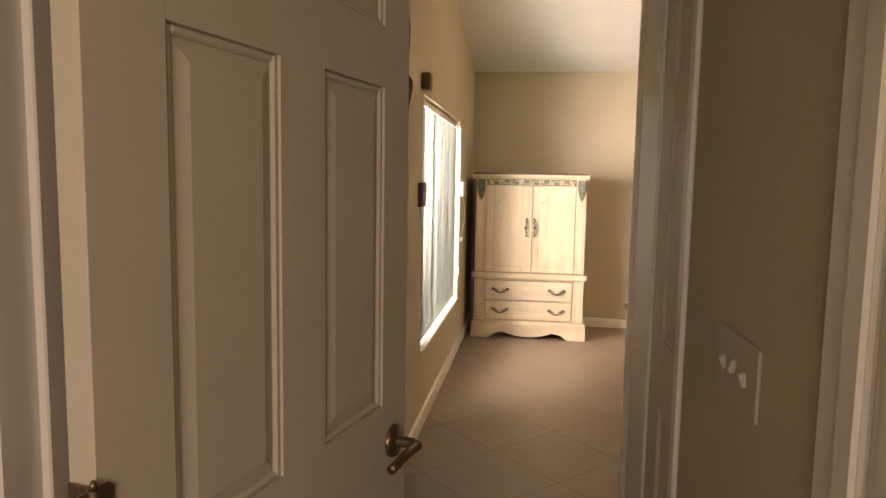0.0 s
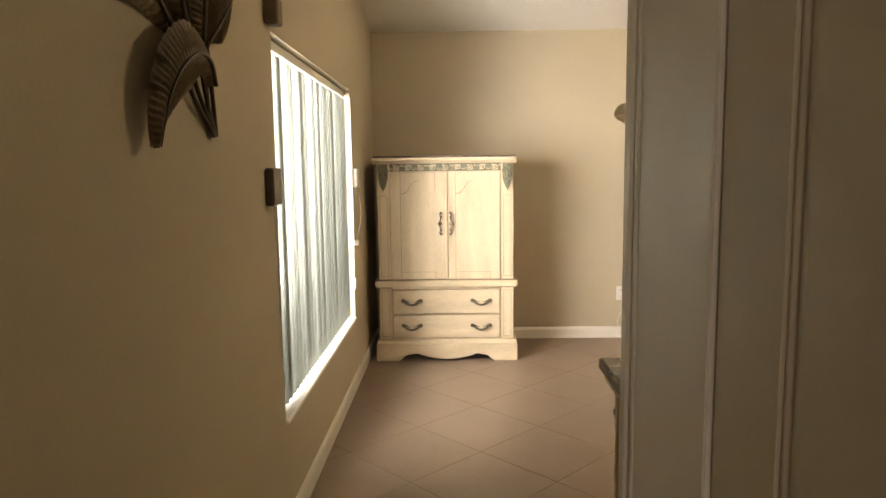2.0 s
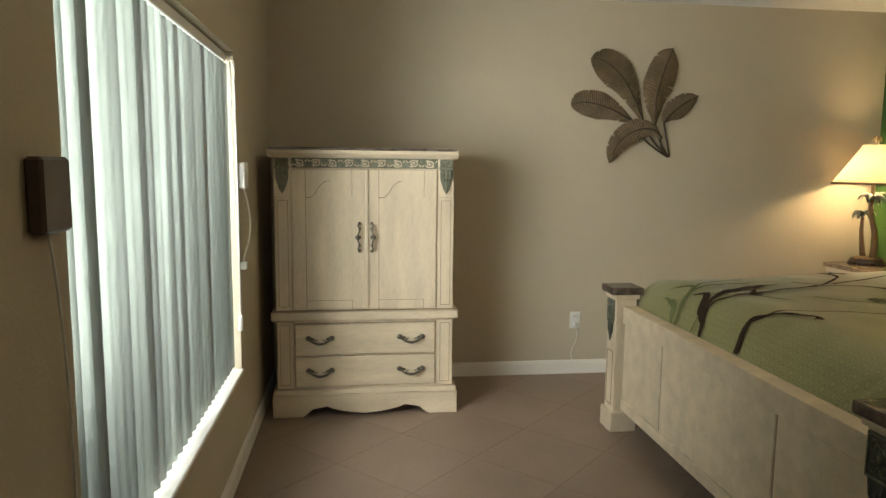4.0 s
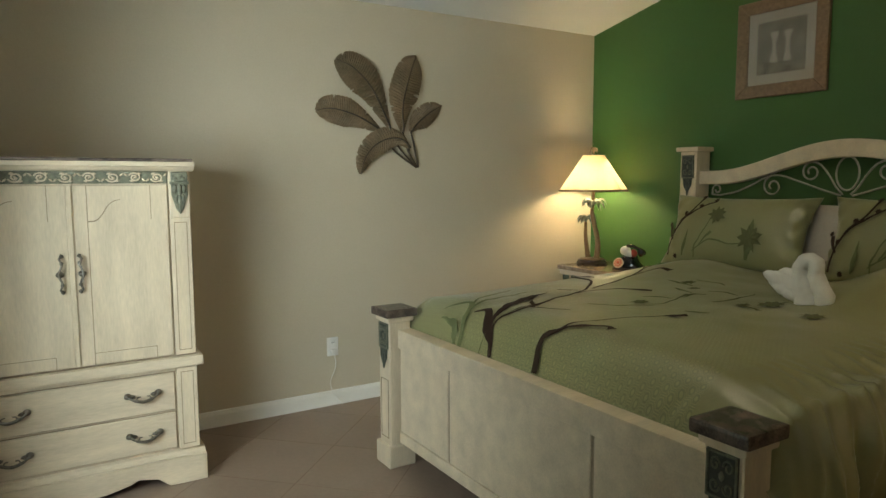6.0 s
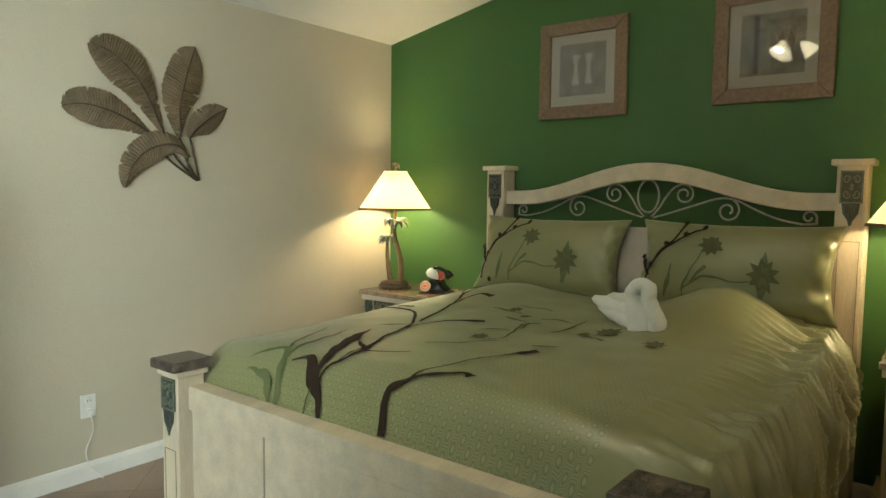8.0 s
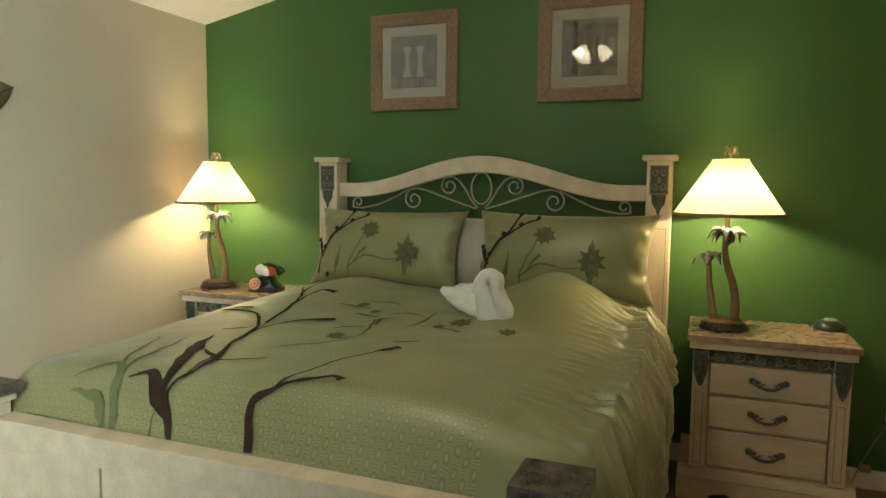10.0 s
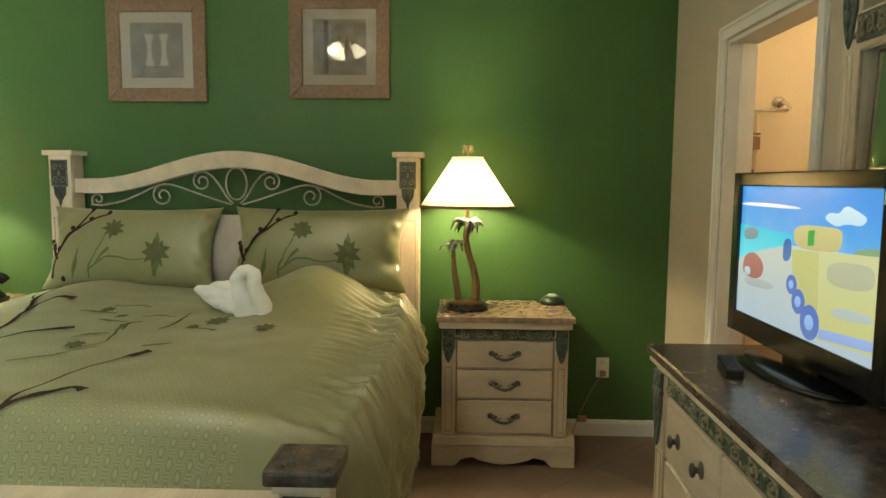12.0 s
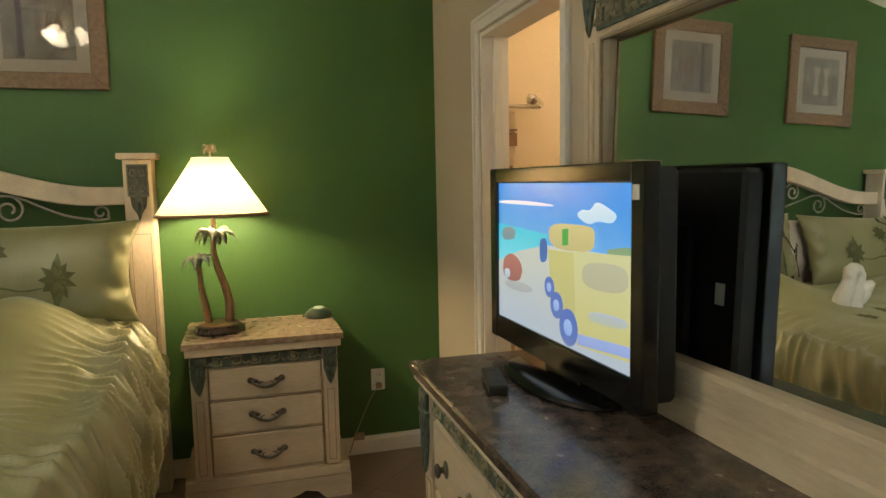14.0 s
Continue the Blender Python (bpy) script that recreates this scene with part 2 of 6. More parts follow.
def box(x0, x1, y0, y1, z0, z1, bevel=0.0, bm=None, seg=1):
    own = bmesh.new()
    g = bmesh.ops.create_cube(own, size=1)
    for v in own.verts:
        v.co = Vector((x0 + (v.co.x + 0.5) * (x1 - x0), y0 + (v.co.y + 0.5) * (y1 - y0), z0 + (v.co.z + 0.5) * (z1 - z0)))
    if bevel:
        bmesh.ops.bevel(own, geom=own.edges[:], offset=bevel, segments=seg, profile=0.7, affect="EDGES")
    return join(bm, own)


def join(bm, own):
    if bm is None:
        return own
    vs = [bm.verts.new(v.co) for v in own.verts]
    own.verts.index_update()
    for f in own.faces:
        nf = bm.faces.new([vs[v.index] for v in f.verts])
        nf.smooth = f.smooth
    own.free()
    return bm


def moved(bm, m):
    bmesh.ops.transform(bm, matrix=m, verts=bm.verts)
    return bm


def prism(pts, d0, d1, axis="y", bevel=0.0, bm=None):
    """A flat outline (a, b) given thickness along an axis: y -> (a, d, b); x -> (d, a, b); z -> (a, b, d)."""
    put = {"y": lambda a, b, d: (a, d, b), "x": lambda a, b, d: (d, a, b), "z": lambda a, b, d: (a, b, d)}[axis]
    own = bmesh.new()
    lo = [own.verts.new(put(a, b, d0)) for a, b in pts]
    hi = [own.verts.new(put(a, b, d1)) for a, b in pts]
    own.faces.new(lo)
    own.faces.new(hi[::-1])
    for i in range(len(pts)):
        j = (i + 1) % len(pts)
        own.faces.new((lo[i], lo[j], hi[j], hi[i]))
    bmesh.ops.recalc_face_normals(own, faces=own.faces)
    if bevel:
        caps = [f for f in own.faces if len(f.verts) == len(pts) and len(pts) > 4]
        edges = {e for f in caps for e in f.edges} if caps else own.edges[:]
        bmesh.ops.bevel(own, geom=list(edges), offset=bevel, segments=1, affect="EDGES")
    return join(bm, own)


def lathe(profile, n=24, center=(0, 0), bm=None, squash=1.0):
    own = bmesh.new()
    rings = []
    for r, z in profile:
        rings.append([own.verts.new((center[0] + r * math.cos(2 * math.pi * k / n), center[1] + squash * r * math.sin(2 * math.pi * k / n), z)) for k in range(n)])
    for a, b in zip(rings, rings[1:]):
        for k in range(n):
            own.faces.new((a[k], a[(k + 1) % n], b[(k + 1) % n], b[k])).smooth = True
    for ring in (rings[0], rings[-1]):
        if (ring[0].co - ring[n // 2].co).length > 1e-5:
            own.faces.new(ring)
    return join(bm, own)


def tube(pts, r, n=8, bm=None, flat=1.0):
    """A round bar along points; r is a number or one per point."""
    own = bmesh.new()
    pts = [Vector(p) for p in pts]
    rs = r if isinstance(r, (list, tuple)) else [r] * len(pts)
    rings, side = [], None
    for i, p in enumerate(pts):
        d = (pts[min(i + 1, len(pts) - 1)] - pts[max(i - 1, 0)]).normalized()
        if side is None:
            side = d.orthogonal().normalized()
        side = (side - d * side.dot(d)).normalized()
        up = d.cross(side)
        rings.append([own.verts.new(p + rs[i] * (math.cos(2 * math.pi * k / n) * side + flat * math.sin(2 * math.pi * k / n) * up)) for k in range(n)])
    for a, b in zip(rings, rings[1:]):
        for k in range(n):
            own.faces.new((a[k], a[(k + 1) % n], b[(k + 1) % n], b[k])).smooth = True
    own.faces.new(rings[0])
    own.faces.new(rings[-1][::-1])
    return join(bm, own)


def ball(c, r, bm=None, sub=2, scale=(1, 1, 1)):
    own = bmesh.new()
    bmesh.ops.create_icosphere(own, subdivisions=sub, radius=1)
    for v in own.verts:
        v.co = Vector((c[0] + v.co.x * r * scale[0], c[1] + v.co.y * r * scale[1], c[2] + v.co.z * r * scale[2]))
    for f in own.faces:
        f.smooth = True
    return join(bm, own)


def bezier(ps, n=24):
    """A smooth run through control points (Catmull-Rom)."""
    ps = [Vector(p) for p in ps]
    out, full = [], [2 * ps[0] - ps[1]] + ps + [2 * ps[-1] - ps[-2]]
    per = max(2, n // (len(ps) - 1))
    for i in range(1, len(full) - 2):
        a, b, c, d = full[i - 1:i + 3]
        for k in range(per):
            t = k / per
            out.append(0.5 * (2 * b + (c - a) * t + (2 * a - 5 * b + 4 * c - d) * t * t + (3 * b - a - 3 * c + d) * t ** 3))
    return out + [ps[-1]]


def raised(x0, x1, z0, z1, y, depth=0.008, slope=0.03, bm=None):
    """A fielded panel facing -y: a sunk margin that rises to a flat field."""
    own = bmesh.new()
    o = [own.verts.new((a, y + depth, b)) for a, b in ((x0, z0), (x1, z0), (x1, z1), (x0, z1))]
    i = [own.verts.new((a, y, b)) for a, b in ((x0 + slope, z0 + slope), (x1 - slope, z0 + slope), (x1 - slope, z1 - slope), (x0 + slope, z1 - slope))]
    own.faces.new(i)
    for k in range(4):
        own.faces.new((o[k], o[(k + 1) % 4], i[(k + 1) % 4], i[k]))
    back = [own.verts.new((v.co.x, y + depth + 0.012, v.co.z)) for v in o]
    own.faces.new(back)
    for k in range(4):
        own.faces.new((o[k], o[(k + 1) % 4], back[(k + 1) % 4], back[k]))
    return join(bm, own)


# ---- the room ----
XW, XE, YN, YS = -0.52, 3.605, 6.655, 2.35
T = 0.12


def zc(y):
    """Height of the vaulted ceiling."""
    return 2.45 + 0.20 * (YN - y)


def tall(bm, x0, x1, y0, y1, z0):
    """A stretch of wall up to the sloping ceiling."""
    pts = [(y0, z0), (y1, z0), (y1, zc(y1)), (y0, zc(y0))]
    return prism(pts, x0, x1, "x", 0, bm)


TW0 = 0.20
WY0, WY1, WZ0, WZ1 = 3.68, 5.47, 0.435, 1.875
bm = tall(None, XW - TW0, XW, 2.50, WY0, 0)
tall(bm, XW - TW0, XW, WY1, YN, 0)
tall(bm, XW - TW0, XW, WY0, WY1, WZ1)
box(XW - TW0, XW, WY0, WY1, 0, WZ0, 0, bm)
box(XW - TW0, XW, 0.72, 2.50, 0, 2.50, 0, bm)
single("wall_west", bm, BEIGE, "beige painted wall with the window", "wall", "structure")
bm = box(XW - TW0, XE + T, YN, YN + T, 0, zc(YN))
single("wall_north", bm, BEIGE, "beige painted wall behind the armoire", "wall", "structure")
single("wall_east", tall(None, XE, XE + T, YS - T, YN, 0), GREEN, "dark green painted accent wall behind the bed", "wall", "structure")
DX0, DX1, DZ = 2.13, 2.89, 2.04
bm = box(0.58, DX0, YS - T, YS, 0, zc(YS))
box(DX1, XE, YS - T, YS, 0, zc(YS), 0, bm)
box(DX0, DX1, YS - T, YS, DZ, zc(YS), 0, bm)
box(XW - T, 0.58, YS - T + 0.14, YS + 0.14, 2.51, zc(YS + 0.14), 0, bm)
single("wall_south", bm, BEIGE, "beige painted wall with the bathroom doorway", "wall", "structure")
# the entry's side wall with the closet door
bm = box(0.43, 0.58, 0.72, 1.60, 0, 2.50)
box(0.46, 0.58, 2.095, 2.50, 0, 2.50, 0, bm)
box(0.46, 0.58, 1.60, 2.095, 2.05, 2.50, 0, bm)
single("wall_entry", bm, BEIGE, "beige painted side wall of the entry", "wall", "structure")
# the wall of the bedroom door, and the hall behind it
bm = box(-1.30, -0.43, 0.60, 0.72, 0, 2.50)
box(0.44, 1.30, 0.60, 0.72, 0, 2.50, 0, bm)
box(-0.43, 0.44, 0.60, 0.72, 2.06, 2.50, 0, bm)
single("wall_hall_north", bm, BEIGE, "beige painted wall round the bedroom door", "wall", "structure")
bm = box(-1.42, -1.30, -1.72, 0.72, 0, 2.50)
box(1.30, 1.42, -1.72, 0.72, 0, 2.50, 0, bm)
# end wall with an invented opening, unseen, where the hall's added lamp stands
box(-1.30, -0.55, -1.72, -1.60, 0, 2.50, 0, bm)
box(0.55, 1.30, -1.72, -1.60, 0, 2.50, 0, bm)
box(-0.55, 0.55, -1.72, -1.60, 0, 0.8, 0, bm)
box(-0.55, 0.55, -1.72, -1.60, 2.2, 2.50, 0, bm)
single("wall_hall", bm, BEIGE, "beige painted hall walls", "wall", "structure")
# closet and bathroom shells
bm = box(1.40, 1.50, 0.72, YS - T, 0, 2.50)
box(XE, XE + T, 0.50, YS - T, 0, 2.50, 0, bm)
box(1.50, XE, 0.50, 0.62, 0, 2.50, 0, bm)
box(0.58, 1.40, 0.72, 0.82, 0, 2.50, 0, bm)
single("wall_bathroom", bm, BATHW, "warm tan painted bathroom walls", "wall", "structure")

bm = prism([(YS - 0.04, zc(YS - 0.04)), (YN + T, zc(YN + T)), (YN + T, zc(YN + T) + 0.1), (YS - 0.04, zc(YS - 0.04) + 0.1)], XW - TW0, XE + T, "x")
single("ceiling", bm, CEIL, "white textured vaulted ceiling", "ceiling", "structure")
bm = box(-1.42, XE + T, -1.72, YS - T, 2.50, 2.60)
box(XW - T, 0.58, YS - T, YS - T + 0.14, 2.50, 2.60, 0, bm)
single("ceiling_hall", bm, CEIL, "white flat ceiling of the entry and hall", "ceiling", "structure")


# ---- trim, doors and window ----
def baseboard(x0, x1, y0, y1, along):
    out = {"n": (0, -1), "s": (0, 1), "e": (-1, 0), "w": (1, 0)}[along]
    prof = [(0, 0), (0.014, 0), (0.014, 0.070), (0.008, 0.088), (0, 0.092)]
    bm = bmesh.new()
    ends = []
    for (px, py) in ((x0, y0), (x1, y1)):
        ends.append([bm.verts.new((px + out[0] * d, py + out[1] * d, z)) for d, z in prof])
    for k in range(len(prof)):
        j = (k + 1) % len(prof)
        bm.faces.new((ends[0][k], ends[0][j], ends[1][j], ends[1][k]))
    bm.faces.new(ends[0])
    bm.faces.new(ends[1][::-1])
    return single("baseboard", bm, TRIM, "white painted baseboard along the wall", "baseboard", "structure")


baseboard(XW + 0.014, XE - 0.014, YN, YN, "n")
baseboard(XE, XE, YS, YN, "e")
baseboard(XW, XW, 0.74, YN, "w")
baseboard(2.97, XE - 0.014, YS, YS, "s")
baseboard(0.43, 0.43, 0.84, 1.545, "e")


def casing_set(name, w, h, label, m, width=0.062):
    """Door casing on a wall face that looks to -y, round an opening w x h; the jamb lines the opening."""
    t = thing(name, label, "door frame", m, kind="structure")
    for sx, x0 in ((-1, 0.0), (1, w)):
        bm = bmesh.new()
        a, b = (x0 - width, x0 - 0.006) if sx < 0 else (x0 + 0.006, x0 + width)
        box(a, b, -0.014, 0, 0, h + 0.006, 0.003, bm)
        o0, o1 = (a, a + 0.018) if sx < 0 else (b - 0.018, b)
        box(o0, o1, -0.021, -0.013, 0, h + width, 0.004, bm)
        part("casing", bm, TRIM, t)
    bm = box(-width + 0.001, w + width - 0.001, -0.0135, 0, h + 0.006, h + width, 0.003)
    box(-width + 0.001, w + width - 0.001, -0.020, -0.013, h + width - 0.018, h + width + 0.001, 0.004, bm)
    part("casing", bm, TRIM, t)
    bm = box(-0.0, 0.016, 0, T, 0, h)
    box(w - 0.016, w, 0, T, 0, h, 0, bm)
    box(0.016, w - 0.016, 0, T, h - 0.016, h, 0, bm)
    box(0.016, 0.028, 0.05, 0.085, 0, h - 0.016, 0.002, bm)
    box(w - 0.028, w - 0.016, 0.05, 0.085, 0, h - 0.016, 0.002, bm)
    part("jamb", bm, TRIM, t)
    return t


casing_set("door_frame_1", DX1 - DX0, DZ, "white painted casing of the bathroom doorway", pose(DX1, YS, 0, 0, 0, 180))
casing_set("door_frame_2", 0.87, 2.06, "white painted casing of the bedroom doorway", pose(-0.43, 0.60, 0))
t = thing("door_frame_4", "white painted inner casing of the bedroom doorway on the entry wall", "door frame", pose(0.43, 0.72, 0), kind="structure")
bm = box(-0.014, 0, 0.001, 0.108, 0, 2.06, 0.004)
box(-0.022, -0.013, 0.001, 0.045, 0, 2.06, 0.004, bm)
part("casing", bm, TRIM, t)
# closet doorway in the entry's side wall
t = thing("door_frame_3", "wide white painted casing of the closet doorway", "door frame", pose(0.46, 2.50, 0), kind="structure")
bm = box(-0.016, 0, -0.405, -0.001, 0, 2.10, 0.003)
box(-0.026, -0.015, -0.045, -0.001, 0, 2.10, 0.005, bm)
box(-0.021, -0.015, -0.075, -0.055, 0, 2.10, 0.003, bm)
part("casing", bm, TRIM, t)
part("casing", box(-0.016, 0, -0.899, -0.406, 2.05, 2.10, 0.003), TRIM, t)
part("jamb", box(0.032, 0.12, -0.420, -0.406, 0, 2.05, 0.002), TRIM, t)
part("casing", box(-0.042, -0.030, -0.950, -0.901, 0, 2.10, 0.004), TRIM, t)


def lever(parent, x, z, side):
    """A lever handle on the face y = 0 of a door, pointing to -x."""
    h = part("handle", lathe([(0.0, -0.012), (0.030, -0.010), (0.033, -0.002), (0.033, 0.0)], 24), BRONZE, parent, "bronze lever handle", True)
    h.matrix_basis = pose(x, 0, z, -90 if side < 0 else 90, 0, 0) if side > 0 else pose(x, 0, z, -90, 0, 0)
    bm = tube([(0, 0, -0.008), (0, 0, 0.0), (0, 0, 0.012)], 0.012, 12)
    g = part("lever", tube(bezier([(x, 0, z), (x, -0.045, z), (x - 0.012, -0.055, z), (x - 0.06, -0.056, z + 0.003), (x - 0.115, -0.050, z - 0.006)], 24),
             [0.011] * 12 + [0.009] * 13, 12), BRONZE, parent, "bronze lever handle", True)
    bm.free()
    return g


def panel_door(name, w, h, label, m, with_lever=True, with_hinges=True, narrow=False):
    """A six-panel leaf: x from the hinge, front face at y = 0, back face at y = 0.035."""
    t = thing(name, label, "door", m, kind="structure")
    st, mull = (0.170 if narrow else 0.110), 0.118
    pw = (w - 2 * st - mull) / 2
    rails = [(0.0, 0.24), (0.79, 0.985), (1.578, 1.685), (h - 0.115, h)]
    cols = [(st, w - 0.10)] if narrow else [(st, st + pw), (st + pw + mull, w - st)]
    rows = [(0.24, 0.79), (0.985, 1.578), (1.685, h - 0.115)]
    bm = box(0, st, 0, 0.035, 0, h, 0.0015)
    edge = 0.10 if narrow else st
    box(w - edge, w, 0, 0.035, 0, h, 0.0015, bm)
    for z0, z1 in rails:
        box(st, w - edge, 0, 0.035, z0, z1, 0, bm)
    for z0, z1 in () if narrow else rows:
        box(st + pw, st + pw + mull, 0, 0.035, z0, z1, 0, bm)
    part("leaf", bm, DOORP, t)
    for x0, x1 in cols:
        for z0, z1 in rows:
            bm = raised(x0, x1, z0, z1, 0.003, 0.010, 0.038)
            # moulded sticking round the panel
            for a0, a1, b0, b1 in ((x0, x0 + 0.012, z0, z1), (x1 - 0.012, x1, z0, z1), (x0 + 0.012, x1 - 0.012, z0, z0 + 0.012), (x0 + 0.012, x1 - 0.012, z1 - 0.012, z1)):
                box(a0, a1, 0.004, 0.016, b0, b1, 0.0035, bm)
            box(x0, x1, 0.024, 0.029, z0, z1, 0, bm)
            part("panel", bm, DOORP, t)
    if with_lever:
        lever(t, w - 0.062, 0.90, -1)
    for z in (0.22, 1.066, 1.86) if with_hinges else ():
        bm = tube([(-0.006, -0.004, z - 0.045), (-0.006, -0.004, z + 0.045)], 0.0065, 10)
        for side in (-1, 1):
            leaf = [(0.003, -0.044), (0.021, -0.044), (0.027, -0.038), (0.027, 0.038), (0.021, 0.044), (0.003, 0.044)]
            prism([(-0.006 + side * a, z + b) for a, b in leaf], -0.0025, -0.0008, "y", 0, bm)
        tube([(-0.006, -0.004, z + 0.045), (-0.006, -0.004, z + 0.054)], [0.005, 0.002], 10, bm)
        box(-0.004, -0.001, 0.0, 0.032, z - 0.044, z + 0.044, 0, bm)
        part("hinge", bm, BRONZE, t)
    return t


def facing(ax, ay, bx, by):
    """A pose with x running from a to b on the plan."""
    return pose(ax, ay, 0.0, 0, 0, math.degrees(math.atan2(by - ay, bx - ax)))


panel_door("door_1", 0.76, 2.03, "white six-panel bedroom door standing open", facing(-0.325, 0.612, -0.162, 1.343))
panel_door("door_2", 0.480, 2.03, "narrow white panelled closet door, closed", facing(0.452, 2.087, 0.446, 1.604), False, False, True)

# window
t = thing("window_1", "white framed window behind vertical blinds", "window", pose(XW - TW0, (WY0 + WY1) / 2, WZ0), kind="structure")
hw, hh = (WY1 - WY0) / 2, WZ1 - WZ0
bm = box(0, 0.04, -hw, -hw + 0.045, 0, hh, 0.003)
box(0, 0.04, hw - 0.045, hw, 0, hh, 0.003, bm)
box(0, 0.04, -hw + 0.045, hw - 0.045, 0, 0.045, 0.003, bm)
box(0, 0.04, -hw + 0.045, hw - 0.045, hh - 0.045, hh, 0.003, bm)
box(0.004, 0.036, -0.02, 0.02, 0.045, hh - 0.045, 0.003, bm)
part("window_frame", bm, TRIM, t)
for s in (-1, 1):
    p = part("pane", box(0.018, 0.022, min(s * 0.02, s * (hw - 0.045)), max(s * 0.02, s * (hw - 0.045)), 0.045, hh - 0.045), GLASS, t)
    p.visible_shadow = False
part("window_sill", box(0.04, TW0 + 0.012, -hw + 0.001, hw - 0.001, -0.004, 0.014, 0.004), TRIM, t)

# vertical blind
t = thing("vertical_blind", "white vinyl vertical blind, closed, bright with daylight", "blind", pose(XW - 0.054, (WY0 + WY1) / 2, WZ0 + 0.02))
bm = box(-0.022, 0.022, -hw + 0.01, hw - 0.01, hh - 0.065, hh - 0.025, 0.004)
part("headrail", bm, WHITEP, t)
random.seed(4)
SLW = 0.089
slat_meshes = []
for bow in (0.011, 0.012):
    bm = bmesh.new()
    cols = []
    for k in range(7):
        u = -SLW / 2 + SLW * k / 6
        d = bow * (1 - (2 * k / 6 - 1) ** 2)
        cols.append([bm.verts.new((d, u, 0.01)), bm.verts.new((d, u, hh - 0.075))])
    for a, b in zip(cols, cols[1:]):
        bm.faces.new((a[0], b[0], b[1], a[1])).smooth = True
    ext = bmesh.ops.solidify(bm, geom=bm.faces[:], thickness=0.0012)
    slat_meshes.append(mesh_of("slat", bm, VINYL, True))
ns = 28
for k in range(ns):
    s = new("slat", slat_meshes[k % 2])
    s.parent = t
    s.matrix_basis = pose(0, -hw + 0.06 + (2 * hw - 0.12) * k / (ns - 1), 0, 0, 0, -41 + random.uniform(-0.9, 0.9))
bm = tube([(0.045, hw - 0.035, hh - 0.07), (0.046, hw - 0.034, 0.9), (0.064, hw - 0.036, 0.45), (0.062, hw - 0.04, 0.25)], 0.003, 6)
tube([(0.064, hw - 0.05, hh - 0.07), (0.066, hw - 0.052, 0.8), (0.064, hw - 0.046, 0.25)], 0.003, 6, bm)
part("pull_cord", bm, WHITEP, t)
part("cord_weight", lathe([(0.004, 0.18), (0.011, 0.185), (0.011, 0.24), (0.006, 0.255)], 12, (0.063, hw - 0.043)), WHITEP, t)

# boxes beside the window
bm = box(0, 0.030, -0.055, 0.055, -0.065, 0.065, 0.006)
single("window_sensor", bm, mat("brown_plastic", (0.075, 0.05, 0.032), 0.4, scale=20), "small dark brown plastic box on the wall by the window", "sensor",
       m=pose(XW, 3.585, 1.33))
bm = tube(bezier([(0.01, 0, 0), (0.014, 0.02, -0.15), (0.008, 0.05, -0.35), (0.010, 0.045, -0.62)], 24), 0.003, 6)
single("sensor_wire", bm, WHITEP, "thin wire hanging down the wall under the box", "wire", m=pose(XW, 3.585, 1.27))
t = thing("alarm_box", "white plastic box beside the blind with its looped cord", "alarm", pose(XW, 5.535, 1.335))
part("body", box(0, 0.035, -0.045, 0.045, -0.06, 0.06, 0.006), WHITEP, t)
bm = tube(bezier([(0.02, 0, -0.06), (0.03, 0.03, -0.12), (0.035, 0.07, -0.22), (0.03, 0.05, -0.30), (0.02, -0.01, -0.36), (0.012, -0.02, -0.40)], 40), 0.0045, 6)
part("cord", bm, WHITEP, t)
part("plug", box(0.0, 0.03, -0.04, 0.0, -0.43, -0.395, 0.004), WHITEP, t)


def wall_plate(name, label, m, w=0.072, h=0.115, cat="outlet", material=None):
    """Cover plate that looks to -y."""
    t = thing(name, label, cat, m)
    part("plate", box(-w / 2, w / 2, -0.006, 0, -h / 2, h / 2, 0.002), material or WHITEP, t)
    return t


def outlet(m, label):
    t = wall_plate("power_outlet", label, m)
    for z in (-0.024, 0.024):
        s = part("socket", lathe([(0.017, 0), (0.017, 0.003), (0.015, 0.004)], 16), WHITEP, t)
        s.matrix_basis = pose(0, -0.005, z, 90)
        bm = box(-0.008, -0.0055, -0.0105, -0.0088, z - 0.002, z + 0.007)
        box(0.0055, 0.008, -0.0105, -0.0088, z - 0.002, z + 0.007, 0, bm)
        part("slot", bm, BLACKM, t)
    return t


outlet(pose(1.465, YN, 0.367), "white power outlet low on the beige wall")
outlet(pose(XE, 2.692, 0.394, 0, 0, -90), "white power outlet low on the green wall")
bm = tube(bezier([(1.465, YN - 0.02, 0.34), (1.472, YN - 0.03, 0.25), (1.44, YN - 0.02, 0.15), (1.46, YN - 0.03, 0.07), (1.50, YN - 0.06, 0.012)], 30), 0.0022, 6)
box(1.45, 1.48, YN - 0.03, YN - 0.006, 0.325, 0.35, 0.003, bm)
single("extension_lead", bm, WHITEP, "pale power cord plugged into the wall outlet", "cord")
bm = tube(bezier([(XE - 0.02, 2.697, 0.36), (XE - 0.03, 2.75, 0.28), (XE - 0.025, 2.82, 0.12), (XE - 0.04, 2.86, 0.02)], 30), 0.003, 6)
box(XE - 0.035, XE - 0.006, 2.677, 2.707, 0.35, 0.378, 0.003, bm)
box(XE - 0.05, XE - 0.022, 2.78, 2.83, 0.09, 0.125, 0.004, bm)
single("extension_lead", bm, mat("tan_cord", (0.32, 0.24, 0.15), 0.5), "tan power cord hanging from the wall outlet", "cord")

ALMOND = mat("almond_plastic", (0.47, 0.43, 0.35), 0.45, scale=10, vary=0.05)
